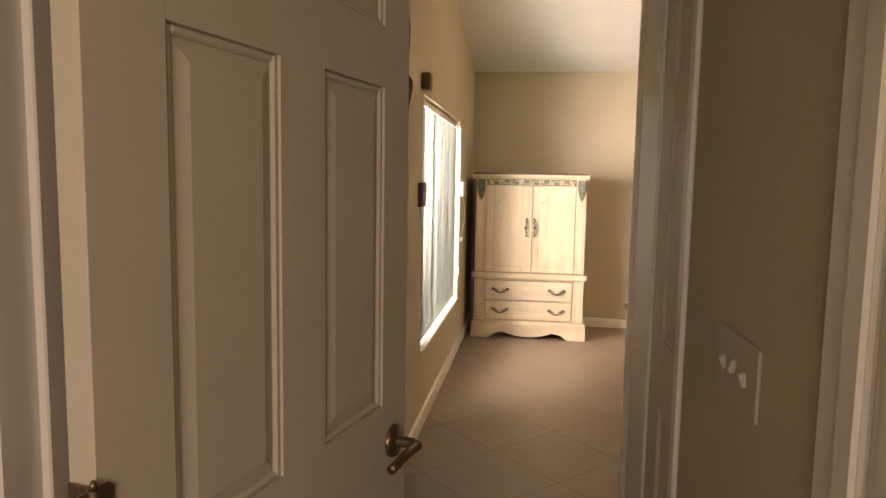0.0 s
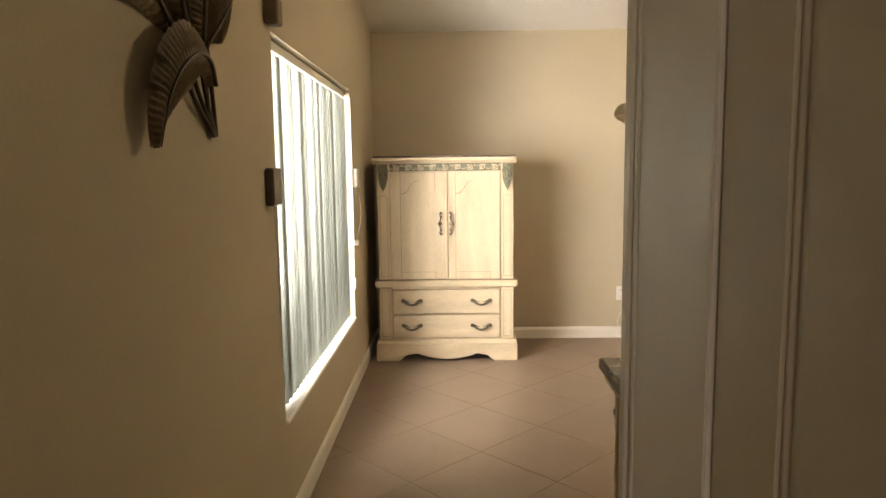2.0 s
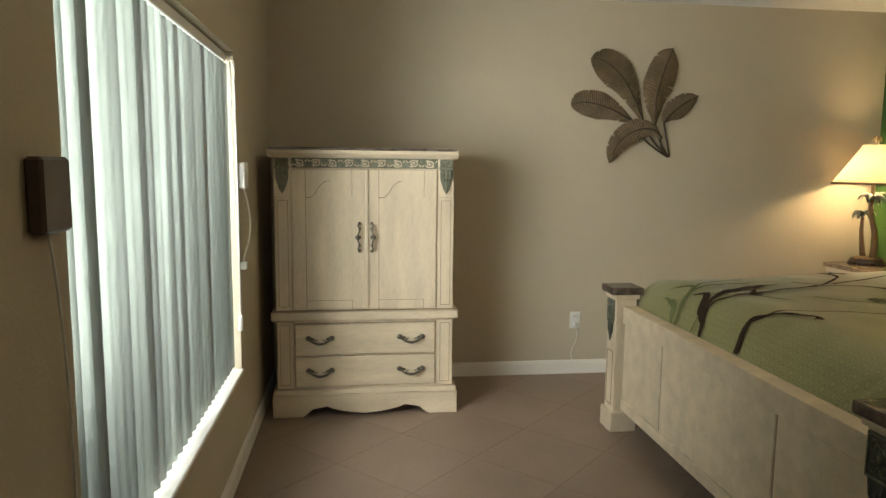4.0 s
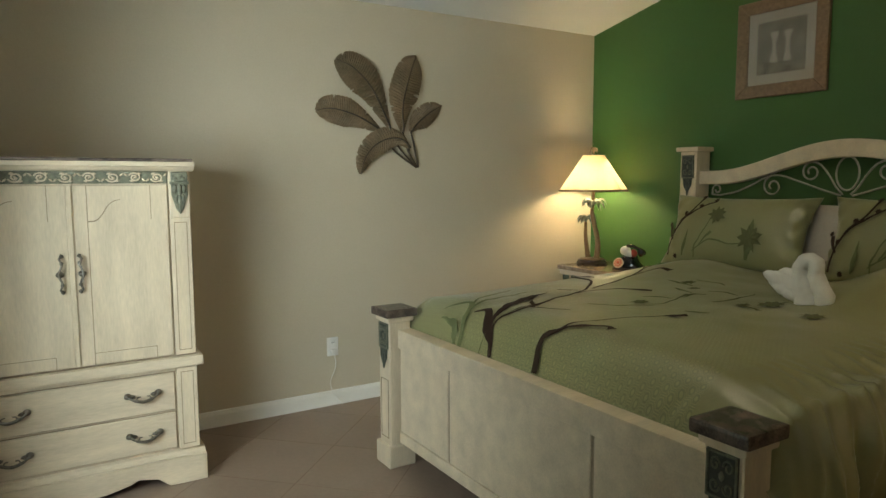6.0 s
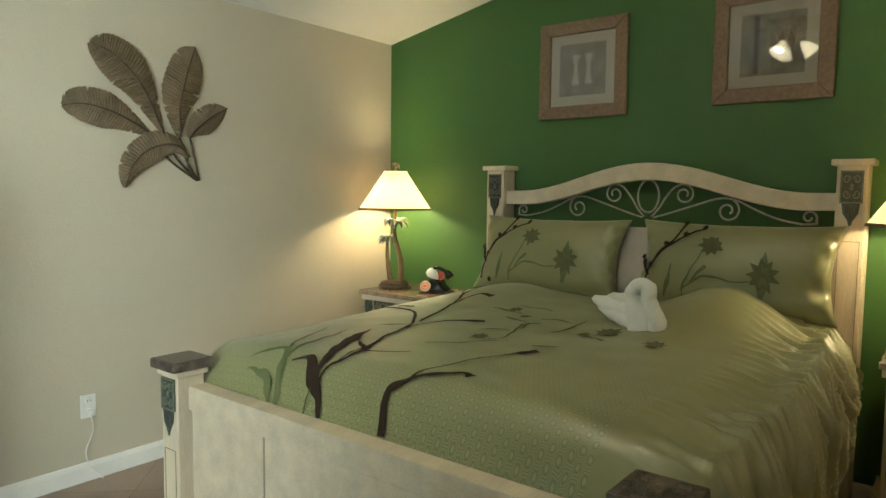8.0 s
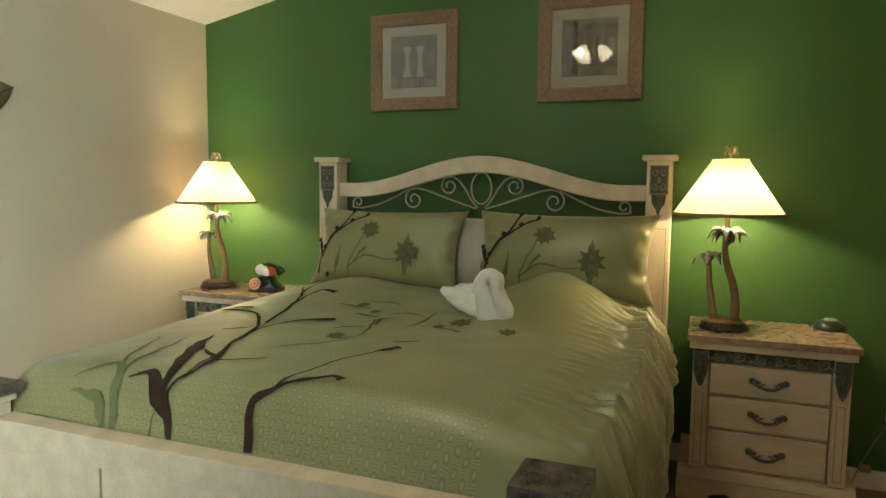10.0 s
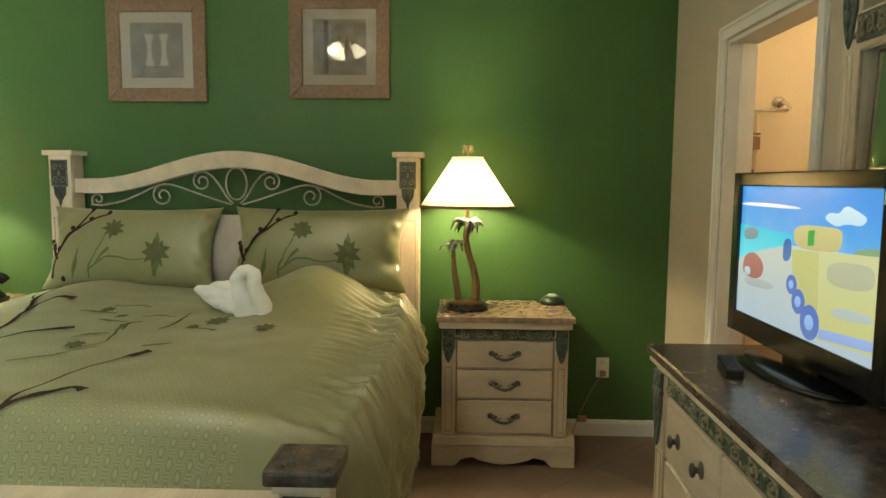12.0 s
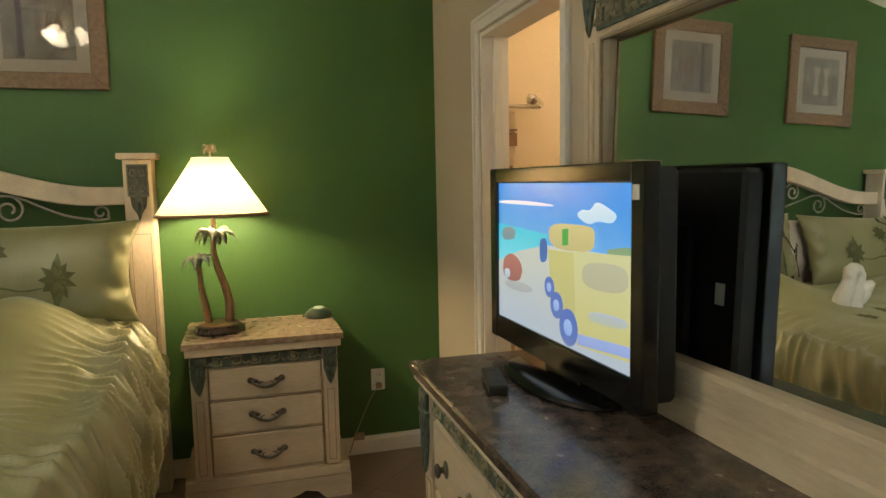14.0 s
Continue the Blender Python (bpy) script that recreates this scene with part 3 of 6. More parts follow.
t = wall_plate("light_switch", "almond plastic switch plate with toggle switches on the entry wall", pose(0.43, 1.165, 1.115, 0, 0, -90), 0.222, 0.112, "switch", ALMOND)
for dx in (-0.055, 0.0, 0.055):
    o = part("toggle", box(-0.006, 0.006, -0.016, -0.004, -0.012, 0.012, 0.002), ALMOND, t)
    o.matrix_basis = pose(dx, 0, 0, 18 if dx else -18)


# ---- carved furniture pieces ----
def vine(parent, x0, x1, z0, z1, y, back, front, name="carved_frieze", label="", pitch=1.6):
    """A strip of scrolling leaves facing -y."""
    h, n = z1 - z0, max(2, round((x1 - x0) / ((z1 - z0) * pitch)))
    f = part(name, box(x0, x1, y, y + 0.012, z0, z1), back, parent, label)
    bm = bmesh.new()
    step = (x1 - x0) / n
    cz = (z0 + z1) / 2
    for k in range(n):
        cx, s = x0 + (k + 0.5) * step, 1 if k % 2 else -1
        pts = []
        for i in range(15):
            a = i / 14
            r = h * 0.40 * (1 - 0.65 * a)
            ang = s * (math.pi * 0.9 - a * math.pi * 2.6)
            pts.append((cx + r * min(1.25, 0.8 * pitch) * math.cos(ang), y - 0.003, cz + r * math.sin(ang)))
        tube(pts, [0.0045 * h / 0.06] * 15, 5, bm)
        for (dx, dz, ang) in ((-0.42, 0.22, 40), (0.40, -0.22, 40), (0.02, 0.02, -30), (-0.15, -0.30, 10), (0.2, 0.30, 5)):
            own = ball((0, 0, 0), 1, None, 1, (h * 0.20, 0.006, h * 0.09))
            moved(own, pose(cx + dx * step, y - 0.002, cz + s * dz * h, 0, s * ang, 0))
            join(bm, own)
    part("vine", bm, front, f if parent.parent is None and f else parent)
    return f


def corbel(parent, cx, z0, z1, y, w, material=None):
    """A tapering acanthus bracket facing -y."""
    h = z1 - z0
    bm = prism([(cx - w / 2, z1), (cx - w / 2, z0 + h * 0.45), (cx - w * 0.22, z0 + h * 0.12), (cx, z0), (cx + w * 0.22, z0 + h * 0.12), (cx + w / 2, z0 + h * 0.45), (cx + w / 2, z1)],
               y - 0.010, y, "y", 0.003)
    box(cx - w * 0.58, cx + w * 0.58, y - 0.014, y, z1 - h * 0.30, z1 - h * 0.22, 0.003, bm)
    box(cx - w * 0.5, cx + w * 0.5, y - 0.013, y, z1 - h * 0.20, z1 - h * 0.01, 0.003, bm)
    for k, (dx, dz, rx, rz) in enumerate([(0, 0.90, .3, .07), (-.25, .84, .16, .06), (.25, .84, .16, .06), (0, 0.58, 0.18, 0.17), (-0.28, 0.60, 0.16, 0.12), (0.28, 0.60, 0.16, 0.12), (0, 0.34, 0.14, 0.16), (-0.2, 0.38, 0.12, 0.11),
                                          (0.2, 0.38, 0.12, 0.11), (0, 0.14, 0.09, 0.10)]):
        ball((cx + dx * w, y - 0.011, z0 + dz * h), 1, bm, 1, (rx * w, 0.0045, rz * h))
    return part("corbel", bm, material or VERD, parent, "dark green carved acanthus bracket")


def plaque(parent, cx, z0, z1, y, w):
    """A dark framed plaque of scrolls with a hanging drop, facing -y."""
    h = (z1 - z0) * 0.55
    zb = z1 - h
    p = part("plaque", box(cx - w / 2, cx + w / 2, y - 0.004, y, zb, z1), DARKV, parent, "dark green carved plaque")
    bm = bmesh.new()
    for a0, a1, b0, b1 in ((cx - w / 2, cx - w / 2 + 0.006, zb, z1), (cx + w / 2 - 0.006, cx + w / 2, zb, z1), (cx - w / 2, cx + w / 2, zb, zb + 0.006), (cx - w / 2, cx + w / 2, z1 - 0.006, z1)):
        box(a0, a1, y - 0.009, y - 0.003, b0, b1, 0.001, bm)
    for sx in (-1, 1):
        for sz in (-1, 1):
            pts = []
            for i in range(13):
                a, r = i / 12 * 2.3 * math.pi, w * 0.19 * (1 - 0.055 * i)
                pts.append((cx + sx * (w * 0.22 - r * math.cos(a) * 0.9), y - 0.006, (zb + z1) / 2 + sz * (h * 0.22 + r * math.sin(a) * 1.2)))
            tube(pts, 0.0028, 5, bm)
    ball((cx, y - 0.005, (zb + z1) / 2), 1, bm, 1, (w * 0.10, 0.005, h * 0.12))
    part("scrollwork", bm, PALEV, p)
    bm = prism([(cx - w * 0.40, zb), (cx - w * 0.34, zb - 0.045), (cx - w * 0.12, zb - 0.075), (cx, z0), (cx + w * 0.12, zb - 0.075), (cx + w * 0.34, zb - 0.045), (cx + w * 0.40, zb)], y - 0.007, y, "y", 0.002)
    for dx in (-0.24, 0, 0.24):
        ball((cx + dx * w, y - 0.007, zb - 0.03 - 0.02 * (dx == 0)), 1, bm, 1, (w * 0.09, 0.004, 0.026))
    part("drop", bm, DARKV, p)
    return p


def bail(parent, cx, cz, y, w=0.125):
    """A drooping drawer pull facing -y."""
    r = 0.0145 * min(1, w / 0.11)
    bm = tube(bezier([(cx - w / 2, y - 0.016, cz + 0.008), (cx - w * 0.3, y - 0.026, cz - 0.008), (cx, y - 0.030, cz - 0.018), (cx + w * 0.3, y - 0.026, cz - 0.008), (cx + w / 2, y - 0.016, cz + 0.008)], 24),
              [0.0052] * 6 + [0.0072] * 13 + [0.0052] * 6, 8)
    for s in (-1, 1):
        ball((cx + s * w / 2, y - 0.008, cz + 0.010), r, bm, 2, (1.1, 0.9, 1.0))
        ball((cx + s * w * 0.36, y - 0.004, cz + 0.004), r, bm, 1, (1.2, 0.5, 0.7))
        tube([(cx + s * w * 0.5, y, cz + 0.01), (cx + s * w * 0.5, y - 0.02, cz + 0.01)], 0.005, 6, bm)
        tube(bezier([(cx + s * w * 0.24, y - 0.022, cz - 0.013), (cx + s * w * 0.20, y - 0.03, cz + 0.004), (cx + s * w * 0.10, y - 0.028, cz + 0.006)], 10), 0.003, 6, bm)
    ball((cx, y - 0.030, cz - 0.018), 0.008, bm, 1, (1.6, 1, 1))
    return part("handle", bm, PEWTER, parent, "aged pewter drawer pull")


def knob(parent, cx, cz, y):
    """An oval drawer knob on a small rosette, facing -y."""
    bm = lathe([(0.0, 0.0), (0.019, 0.0), (0.020, 0.003), (0.012, 0.006), (0.007, 0.009), (0.007, 0.016), (0.014, 0.020), (0.0165, 0.025), (0.012, 0.030), (0.0, 0.032)], 16, (0, 0), None, 1.25)
    moved(bm, pose(cx, y, cz, 90, 0, 0))
    return part("handle", bm, PEWTER, parent, "aged pewter drawer knob", True)


def scroll_pull(parent, cx, cz, y, s):
    bm = tube(bezier([(cx - s * 0.012, y - 0.012, cz + 0.075), (cx + s * 0.004, y - 0.016, cz + 0.066), (cx - s * 0.004, y - 0.022, cz + 0.04), (cx + s * 0.008, y - 0.026, cz), (cx - s * 0.004, y - 0.022, cz - 0.04),
                      (cx + s * 0.004, y - 0.016, cz - 0.066), (cx - s * 0.012, y - 0.012, cz - 0.075)], 36), 0.0045, 8)
    for dz in (0.075, -0.075, 0.045, -0.045):
        ball((cx - s * 0.004, y - 0.008, cz + dz), 0.009, bm, 1, (1, 0.9, 1.1))
    ball((cx + s * 0.004, y - 0.014, cz), 0.015, bm, 2, (1.1, 0.8, 0.9))
    return part("handle", bm, PEWTER, parent, "aged pewter scroll pull")


def apron(x0, x1, h, y0, y1, bevel=0.003):
    """A plinth whose lower edge is cut in a double scroll."""
    w = x1 - x0
    cut = [(0.0, 0), (0.16, 0), (0.185, 0.16), (0.21, 0.34), (0.25, 0.40), (0.29, 0.46), (0.32, 0.34), (0.36, 0.26), (0.42, 0.16), (0.5, 0.10)]
    full = cut + [(1 - a, b) for a, b in cut[-2::-1]]
    pts = [(x0 + a * w, b * h) for a, b in full] + [(x1, h), (x0, h)]
    return prism(pts, y0, y1, "y", bevel)


def frame_lines(bm, x0, x1, z0, z1, y, r=0.003):
    for a0, a1, b0, b1 in ((x0, x0 + r, z0, z1), (x1 - r, x1, z0, z1), (x0 + r, x1 - r, z0, z0 + r), (x0 + r, x1 - r, z1 - r, z1)):
        box(a0, a1, y - 0.0015, y + 0.002, b0, b1, 0, bm)
    return bm


def pilaster(parent, x0, x1, z0, z1, y):
    p = part("pilaster", box(x0, x1, y, y + 0.02, z0, z1, 0.002), CREAM, parent)
    bm = frame_lines(bmesh.new(), x0 + 0.016, x1 - 0.016, z0 + 0.02, z1 - 0.02, y)
    part("groove", bm, LINE, p)
    return p


def drawer(parent, x0, x1, z0, z1, y, pulls, w=0.125):
    d = part("drawer_front", box(x0, x1, y - 0.014, y + 0.006, z0, z1, 0.004), CREAMH, parent)
    part("groove", frame_lines(bmesh.new(), x0 - 0.004, x1 + 0.004, z0 - 0.004, z1 + 0.004, y, 0.004), LINE, d)
    for cx in pulls:
        if w:
            bail(d, cx, (z0 + z1) / 2, y - 0.014, w)
        else:
            knob(d, cx, (z0 + z1) / 2, y - 0.014)
    return d


# ---- armoire ----
AW = 1.02
t = thing("armoire", "whitewashed wooden armoire with carved green trim, doors closed, by the window", "armoire", pose(-0.452, 6.0, 0.0))
part("body", box(0.03, AW - 0.03, 0.03, 0.60, 0.10, 1.42, 0.003), CREAM, t)
part("plinth", apron(0, AW, 0.125, 0.0, 0.03), CREAMH, t)
for a in (0, AW - 0.03):
    part("plinth_side", box(a, a + 0.03, 0.03, 0.60, 0, 0.125, 0.003), CREAM, t)
part("moulding", prism([(0.005, 0.125), (-0.002, 0.13), (0.012, 0.150), (0.03, 0.155), (0.59, 0.155), (0.59, 0.125)], 0.006, AW - 0.006, "x"), CREAMH, t)
part("moulding", box(-0.0, AW, -0.008, 0.60, 0.545, 0.592, 0.008, None, 2), CREAMH, t)
part("groove", box(0.02, AW - 0.02, 0.018, 0.03, 0.592, 0.597), LINE, t)
for a, b in ((0.028, 0.115), (AW - 0.115, AW - 0.028)):
    pilaster(t, a, b, 0.16, 0.54, 0.012)
    pilaster(t, a, b, 0.60, 1.22, 0.012)
    part("block", box(a, b, 0.010, 0.03, 1.22, 1.425, 0.002), CREAM, t)
    corbel(t, (a + b) / 2, 1.235, 1.422, 0.010, b - a - 0.018, PALEV)
drawer(t, 0.125, AW - 0.125, 0.168, 0.335, 0.03, (0.26, AW - 0.26))
drawer(t, 0.125, AW - 0.125, 0.347, 0.520, 0.03, (0.26, AW - 0.26))
vine(t, 0.118, AW - 0.118, 1.372, 1.424, 0.020, PALEV, CREAMH, "carved_frieze", "carved cream vine frieze on a grey-green ground")
for k, (a, b) in enumerate(((0.122, AW / 2 - 0.002), (AW / 2 + 0.002, AW - 0.122))):
    d = part("door", box(a, b, 0.012, 0.03, 0.602, 1.366, 0.003), CREAM, t)
    x0, x1 = a + 0.070, b - 0.070
    bm = box(x0 - 0.0018, x0 + 0.0018, 0.0106, 0.0125, 0.604, 1.364)
    box(x1 - 0.0015, x1 + 0.0015, 0.0108, 0.0125, 1.218, 1.364, 0, bm)
    box(x1 - 0.0015, x1 + 0.0015, 0.0108, 0.0125, 0.604, 0.652, 0, bm)
    box(x0 + 0.0018, x1 + 0.0015, 0.0112, 0.0125, 0.652, 0.6545, 0, bm)
    tube(bezier([(x0, 0.0118, 1.213), (x0 + 0.030, 0.0118, 1.217), (x0 + 0.054, 0.0118, 1.240), (x0 + 0.076, 0.0118, 1.276), (x0 + 0.102, 0.0118, 1.298), (x0 + 0.128, 0.0122, 1.304)], 30),
         [0.0026 - 0.0014 * i / 30 for i in range(31)], 6, bm)
    part("groove", bm, LINE, d)
    scroll_pull(d, (b - 0.035) if k == 0 else (a + 0.035), 1.00, 0.012, 1 if k else -1)
part("meeting_stile", box(AW / 2 - 0.004, AW / 2 + 0.018, 0.003, 0.0115, 0.602, 1.366, 0.004), CREAM, t)
part("cornice", prism([(0.02, 1.424), (0.0, 1.428), (-0.012, 1.442), (-0.02, 1.447), (-0.02, 1.465), (0.62, 1.465), (0.62, 1.424)], -0.002, AW - 0.008, "x", 0.002), CREAMH, t)
part("stone_top", box(0.004, AW - 0.014, -0.012, 0.61, 1.465, 1.479, 0.003), GRANITE, t, "brown stone top")

# ---- nightstands ----
NW = 0.70
NC = 0.358
t = thing("nightstand", "whitewashed wooden nightstand with stone top and carved green trim", "nightstand", pose(3.105, 3.628, 0.0, 0, 0, -90), "nightstands beside the bed")
ND = XE - 3.105 - 0.02
part("body", box(NC - 0.308, NC + 0.308, 0.062, ND, 0.09, 0.71, 0.003), CREAM, t)
part("plinth", apron(-0.004, 0.716, 0.105, 0.045, 0.068), CREAMH, t)
for a in (-0.004, 0.686):
    part("plinth_side", box(a, a + 0.03, 0.068, ND, 0, 0.105, 0.003), CREAM, t)
part("moulding", prism([(0.045, 0.105), (0.041, 0.112), (0.052, 0.148), (0.067, 0.158), (ND - 0.01, 0.158), (ND - 0.01, 0.105)], 0.002, 0.712, "x"), CREAMH, t)
for sx in (-1, 1):
    a, b = sorted((NC + sx * 0.312, NC + sx * 0.246))
    pilaster(t, a, b, 0.160, 0.53, 0.046)
    part("block", box(a, b, 0.042, 0.062, 0.53, 0.71, 0.002), CREAM, t)
    corbel(t, (a + b) / 2, 0.535, 0.705, 0.042, 0.06)
vine(t, NC - 0.244, NC + 0.244, 0.650, 0.705, 0.052, VERD, GOLDV, "carved_frieze", "carved dark green vine frieze")
for z0, z1 in ((0.172, 0.340), (0.353, 0.494), (0.507, 0.642)):
    drawer(t, NC - 0.238, NC + 0.238, z0, z1, 0.062, (NC,), 0.13)
part("moulding", box(NC - 0.328, NC + 0.328, 0.020, ND, 0.71, 0.744, 0.006, None, 2), CREAMH, t)
part("stone_top", box(NC - 0.339, NC + 0.339, 0.004, ND, 0.744, 0.774, 0.006, None, 2), GRANITEL, t, "polished tan stone top")
NIGHT = t
copy_thing(NIGHT, pose(3.135, 6.525, 0.0, 0, 0, -90))


# ---- palm lamps ----
def frond_ring(bm, c, r, n, droop, seed):
    rnd = random.Random(seed)
    for k in range(n):
        a = 2 * math.pi * k / n + rnd.uniform(-0.2, 0.2)
        rr = r * rnd.uniform(0.85, 1.1)
        rise = rnd.uniform(0.2, 1.0)
        spine = bezier([(0, 0, 0), (rr * 0.35, 0, 0.016 + 0.014 * rise), (rr * 0.75, 0, 0.004 + 0.030 * rise), (rr, 0, -droop * (1.05 - rise))], 9)
        rings = []
        for i, p in enumerate(spine):
            u = i / (len(spine) - 1)
            w = 0.27 * r * math.sin(math.pi * min(1, 0.15 + u * 0.85)) + 0.001
            h = 0.11 * r * math.sin(math.pi * min(1, 0.15 + u * 0.80))
            rings.append([Vector((p.x, -w, p.z - 0.5 * h)), Vector((p.x, 0, p.z + h)), Vector((p.x, w, p.z - 0.5 * h)), Vector((p.x, 0, p.z - 0.4 * h))])
        m = Matrix.Translation(c) @ Matrix.Rotation(a, 4, "Z")
        vs = [[bm.verts.new(m @ q) for q in ring] for ring in rings]
        for u, v in zip(vs, vs[1:]):
            for i in range(4):
                bm.faces.new((u[i], u[(i + 1) % 4], v[(i + 1) % 4], v[i])).smooth = True
    ball((c[0], c[1], c[2] + 0.006), 0.012, bm, 1)


def palm_lamp(m, label):
    t = thing("table_lamp", label, "table lamp", m, "palm lamps on the nightstands")
    bm = lathe([(0.0, 0.0), (0.108, 0.0), (0.112, 0.008), (0.106, 0.016), (0.096, 0.020), (0.100, 0.028), (0.094, 0.034), (0.0, 0.036)], 32)
    part("base", bm, DKWOOD, t, "dark brown turned base", True)
    part("mound", lathe([(0.088, 0.033), (0.084, 0.040), (0.05, 0.044), (0.0, 0.046)], 24), TRUNK, t)
    b1 = bezier([(0.045, 0, 0.04), (0.050, 0.005, 0.12), (0.036, 0.01, 0.20), (0.008, 0.006, 0.29), (-0.006, 0.0, 0.37), (0.0, 0, 0.44)], 30)
    part("trunk", tube(b1, [0.021 - 0.010 * i / 30 + 0.0012 * (i % 2) for i in range(31)], 12), TRUNK, t)
    b2 = bezier([(-0.040, 0, 0.04), (-0.052, -0.004, 0.12), (-0.066, -0.004, 0.21), (-0.070, 0, 0.30)], 24)
    part("trunk", tube(b2, [0.018 - 0.008 * i / 24 + 0.001 * (i % 2) for i in range(25)], 12), TRUNK, t)
    bm = bmesh.new()
    frond_ring(bm, (0, 0, 0.432), 0.094, 7, 0.040, 2)
    frond_ring(bm, (0, 0, 0.418), 0.066, 5, 0.050, 3)
    part("fronds", bm, FROND, t)
    bm = bmesh.new()
    frond_ring(bm, (-0.070, 0, 0.312), 0.078, 7, 0.036, 5)
    frond_ring(bm, (-0.070, 0, 0.302), 0.050, 4, 0.040, 6)
    part("fronds", bm, FROND, t)
    part("neck", tube([(0, 0, 0.44), (0, 0, 0.60)], 0.011, 12), TRUNK, t)
    part("harp", tube(bezier([(0.0, 0.0, 0.55), (0.045, 0, 0.60), (0.05, 0, 0.68), (0.0, 0, 0.765)], 20) , 0.002, 6), BRONZE, t)
    bm = lathe([(0.243, 0.524), (0.078, 0.772)], 40)
    for f in [f for f in bm.faces if len(f.verts) > 4]:
        bm.faces.remove(f)
    bmesh.ops.solidify(bm, geom=bm.faces[:], thickness=0.0015)
    s = part("shade", bm, SHADE, t, "cream empire shade, lit", True)
    bm = lathe([(0.2415, 0.523), (0.2460, 0.522), (0.2435, 0.534), (0.2375, 0.535)], 40)
    for f in [f for f in bm.faces if len(f.verts) > 4]:
        bm.faces.remove(f)
    part("trim", bm, mat("dark_piping", (0.16, 0.10, 0.05), 0.6), s)
    bm = lathe([(0.0775, 0.769), (0.0800, 0.768), (0.0795, 0.777), (0.0760, 0.777)], 32)
    for f in [f for f in bm.faces if len(f.verts) > 4]:
        bm.faces.remove(f)
    part("trim", bm, SHADE, s)
    bm = tube([(0, 0, 0.765), (0, 0, 0.795)], 0.004, 8)
    frond_ring(bm, (0, 0, 0.802), 0.036, 8, 0.014, 9)
    part("finial", bm, BRONZE, t, "small metal palm finial")
    b = part("bulb", ball((0, 0, 0.645), 0.03, None, 2, (1, 1, 1.3)), glow("warm_bulb", WARM, 20), t)
    b.visible_shadow = False
    return t


palm_lamp(pose(3.325, 3.462, 0.775, 0, 0, -90), "table lamp with two palm trunks and cream shade, lit")
palm_lamp(pose(3.375, 6.40, 0.775, 0, 0, -90), "lit palm-trunk table lamp with cream shade in the corner")

# small things on the nightstands
t = thing("alarm_clock", "small dark green domed clock on the nightstand", "clock", pose(3.49, 2.998, 0.775))
part("case", lathe([(0.0, 0.0), (0.068, 0.0), (0.07, 0.008), (0.06, 0.028), (0.04, 0.042), (0.0, 0.047)], 28, (0, 0), None, 1.0), mat("dark_green_plastic", (0.02, 0.035, 0.022), 0.3), t, "", True)
part("button", lathe([(0.0, 0.052), (0.024, 0.050), (0.028, 0.044), (0.028, 0.042)], 20), mat("grey_plastic", (0.45, 0.5, 0.45), 0.35), t, "", True)
t = thing("telephone", "novelty black desk telephone with white figure and orange dial", "telephone", pose(3.36, 6.03, 0.775, 0, 0, -75))
bm = prism([(-0.085, 0.0), (0.085, 0.0), (0.080, 0.022), (0.050, 0.050), (0.030, 0.088), (-0.020, 0.092), (-0.060, 0.055), (-0.083, 0.022)], -0.058, 0.058, "y", 0.006)
part("base", bm, BLACK, t, "", True)
part("foot", box(-0.092, 0.092, -0.068, 0.068, 0.0, 0.014, 0.005, None, 2), mat("dark_brown_plastic", (0.03, 0.017, 0.012), 0.35), t)
d = part("dial", lathe([(0.0, 0.0), (0.036, 0.0), (0.036, 0.006), (0.030, 0.010), (0.0, 0.011)], 24), mat("cream_dial", (0.62, 0.45, 0.32), 0.4), t, "cream dial plate")
d.matrix_basis = pose(-0.045, -0.062, 0.046, 66)
bm = bmesh.new()
for k in range(9):
    a = 2 * math.pi * k / 9
    lathe([(0.0, 0.0105), (0.0065, 0.0105), (0.006, 0.013), (0.0, 0.013)], 8, (0.022 * math.cos(a), 0.022 * math.sin(a)), bm)
lathe([(0.0, 0.0105), (0.011, 0.0105), (0.010, 0.014), (0.0, 0.014)], 12, (0, 0), bm)
part("finger_holes", bm, mat("orange_plastic", (0.55, 0.10, 0.03), 0.4), d, "orange finger holes")
bm = ball((-0.030, 0.0, 0.125), 0.036, None, 2, (1.05, 0.9, 0.95))
ball((0.006, -0.012, 0.108), 0.022, bm, 2, (1.1, 0.9, 1.2))
part("figure", bm, WHITEP, t, "white rounded figure", True)
bm = ball((0.030, 0.0, 0.112), 0.026, None, 2, (1.0, 0.9, 1.1))
part("collar", bm, mat("red_plastic", (0.32, 0.03, 0.02), 0.4), t, "red collar", True)
bm = tube(bezier([(-0.015, 0.0, 0.158), (0.03, -0.01, 0.160), (0.075, -0.01, 0.140), (0.105, -0.01, 0.105)], 16), [0.012] * 6 + [0.010] * 4 + [0.016, 0.020, 0.024, 0.026, 0.026, 0.024, 0.020], 12)
part("receiver", bm, BLACK, t, "", True)


# ---- bed ----
BX, BY = 1.312, 4.755
bed = thing("bed", "whitewashed king bed with carved posts and iron scroll headboard, made", "bed", pose(BX, BY, 0.0))
HW = 1.02
HB, HZ = -0.043, 0.008


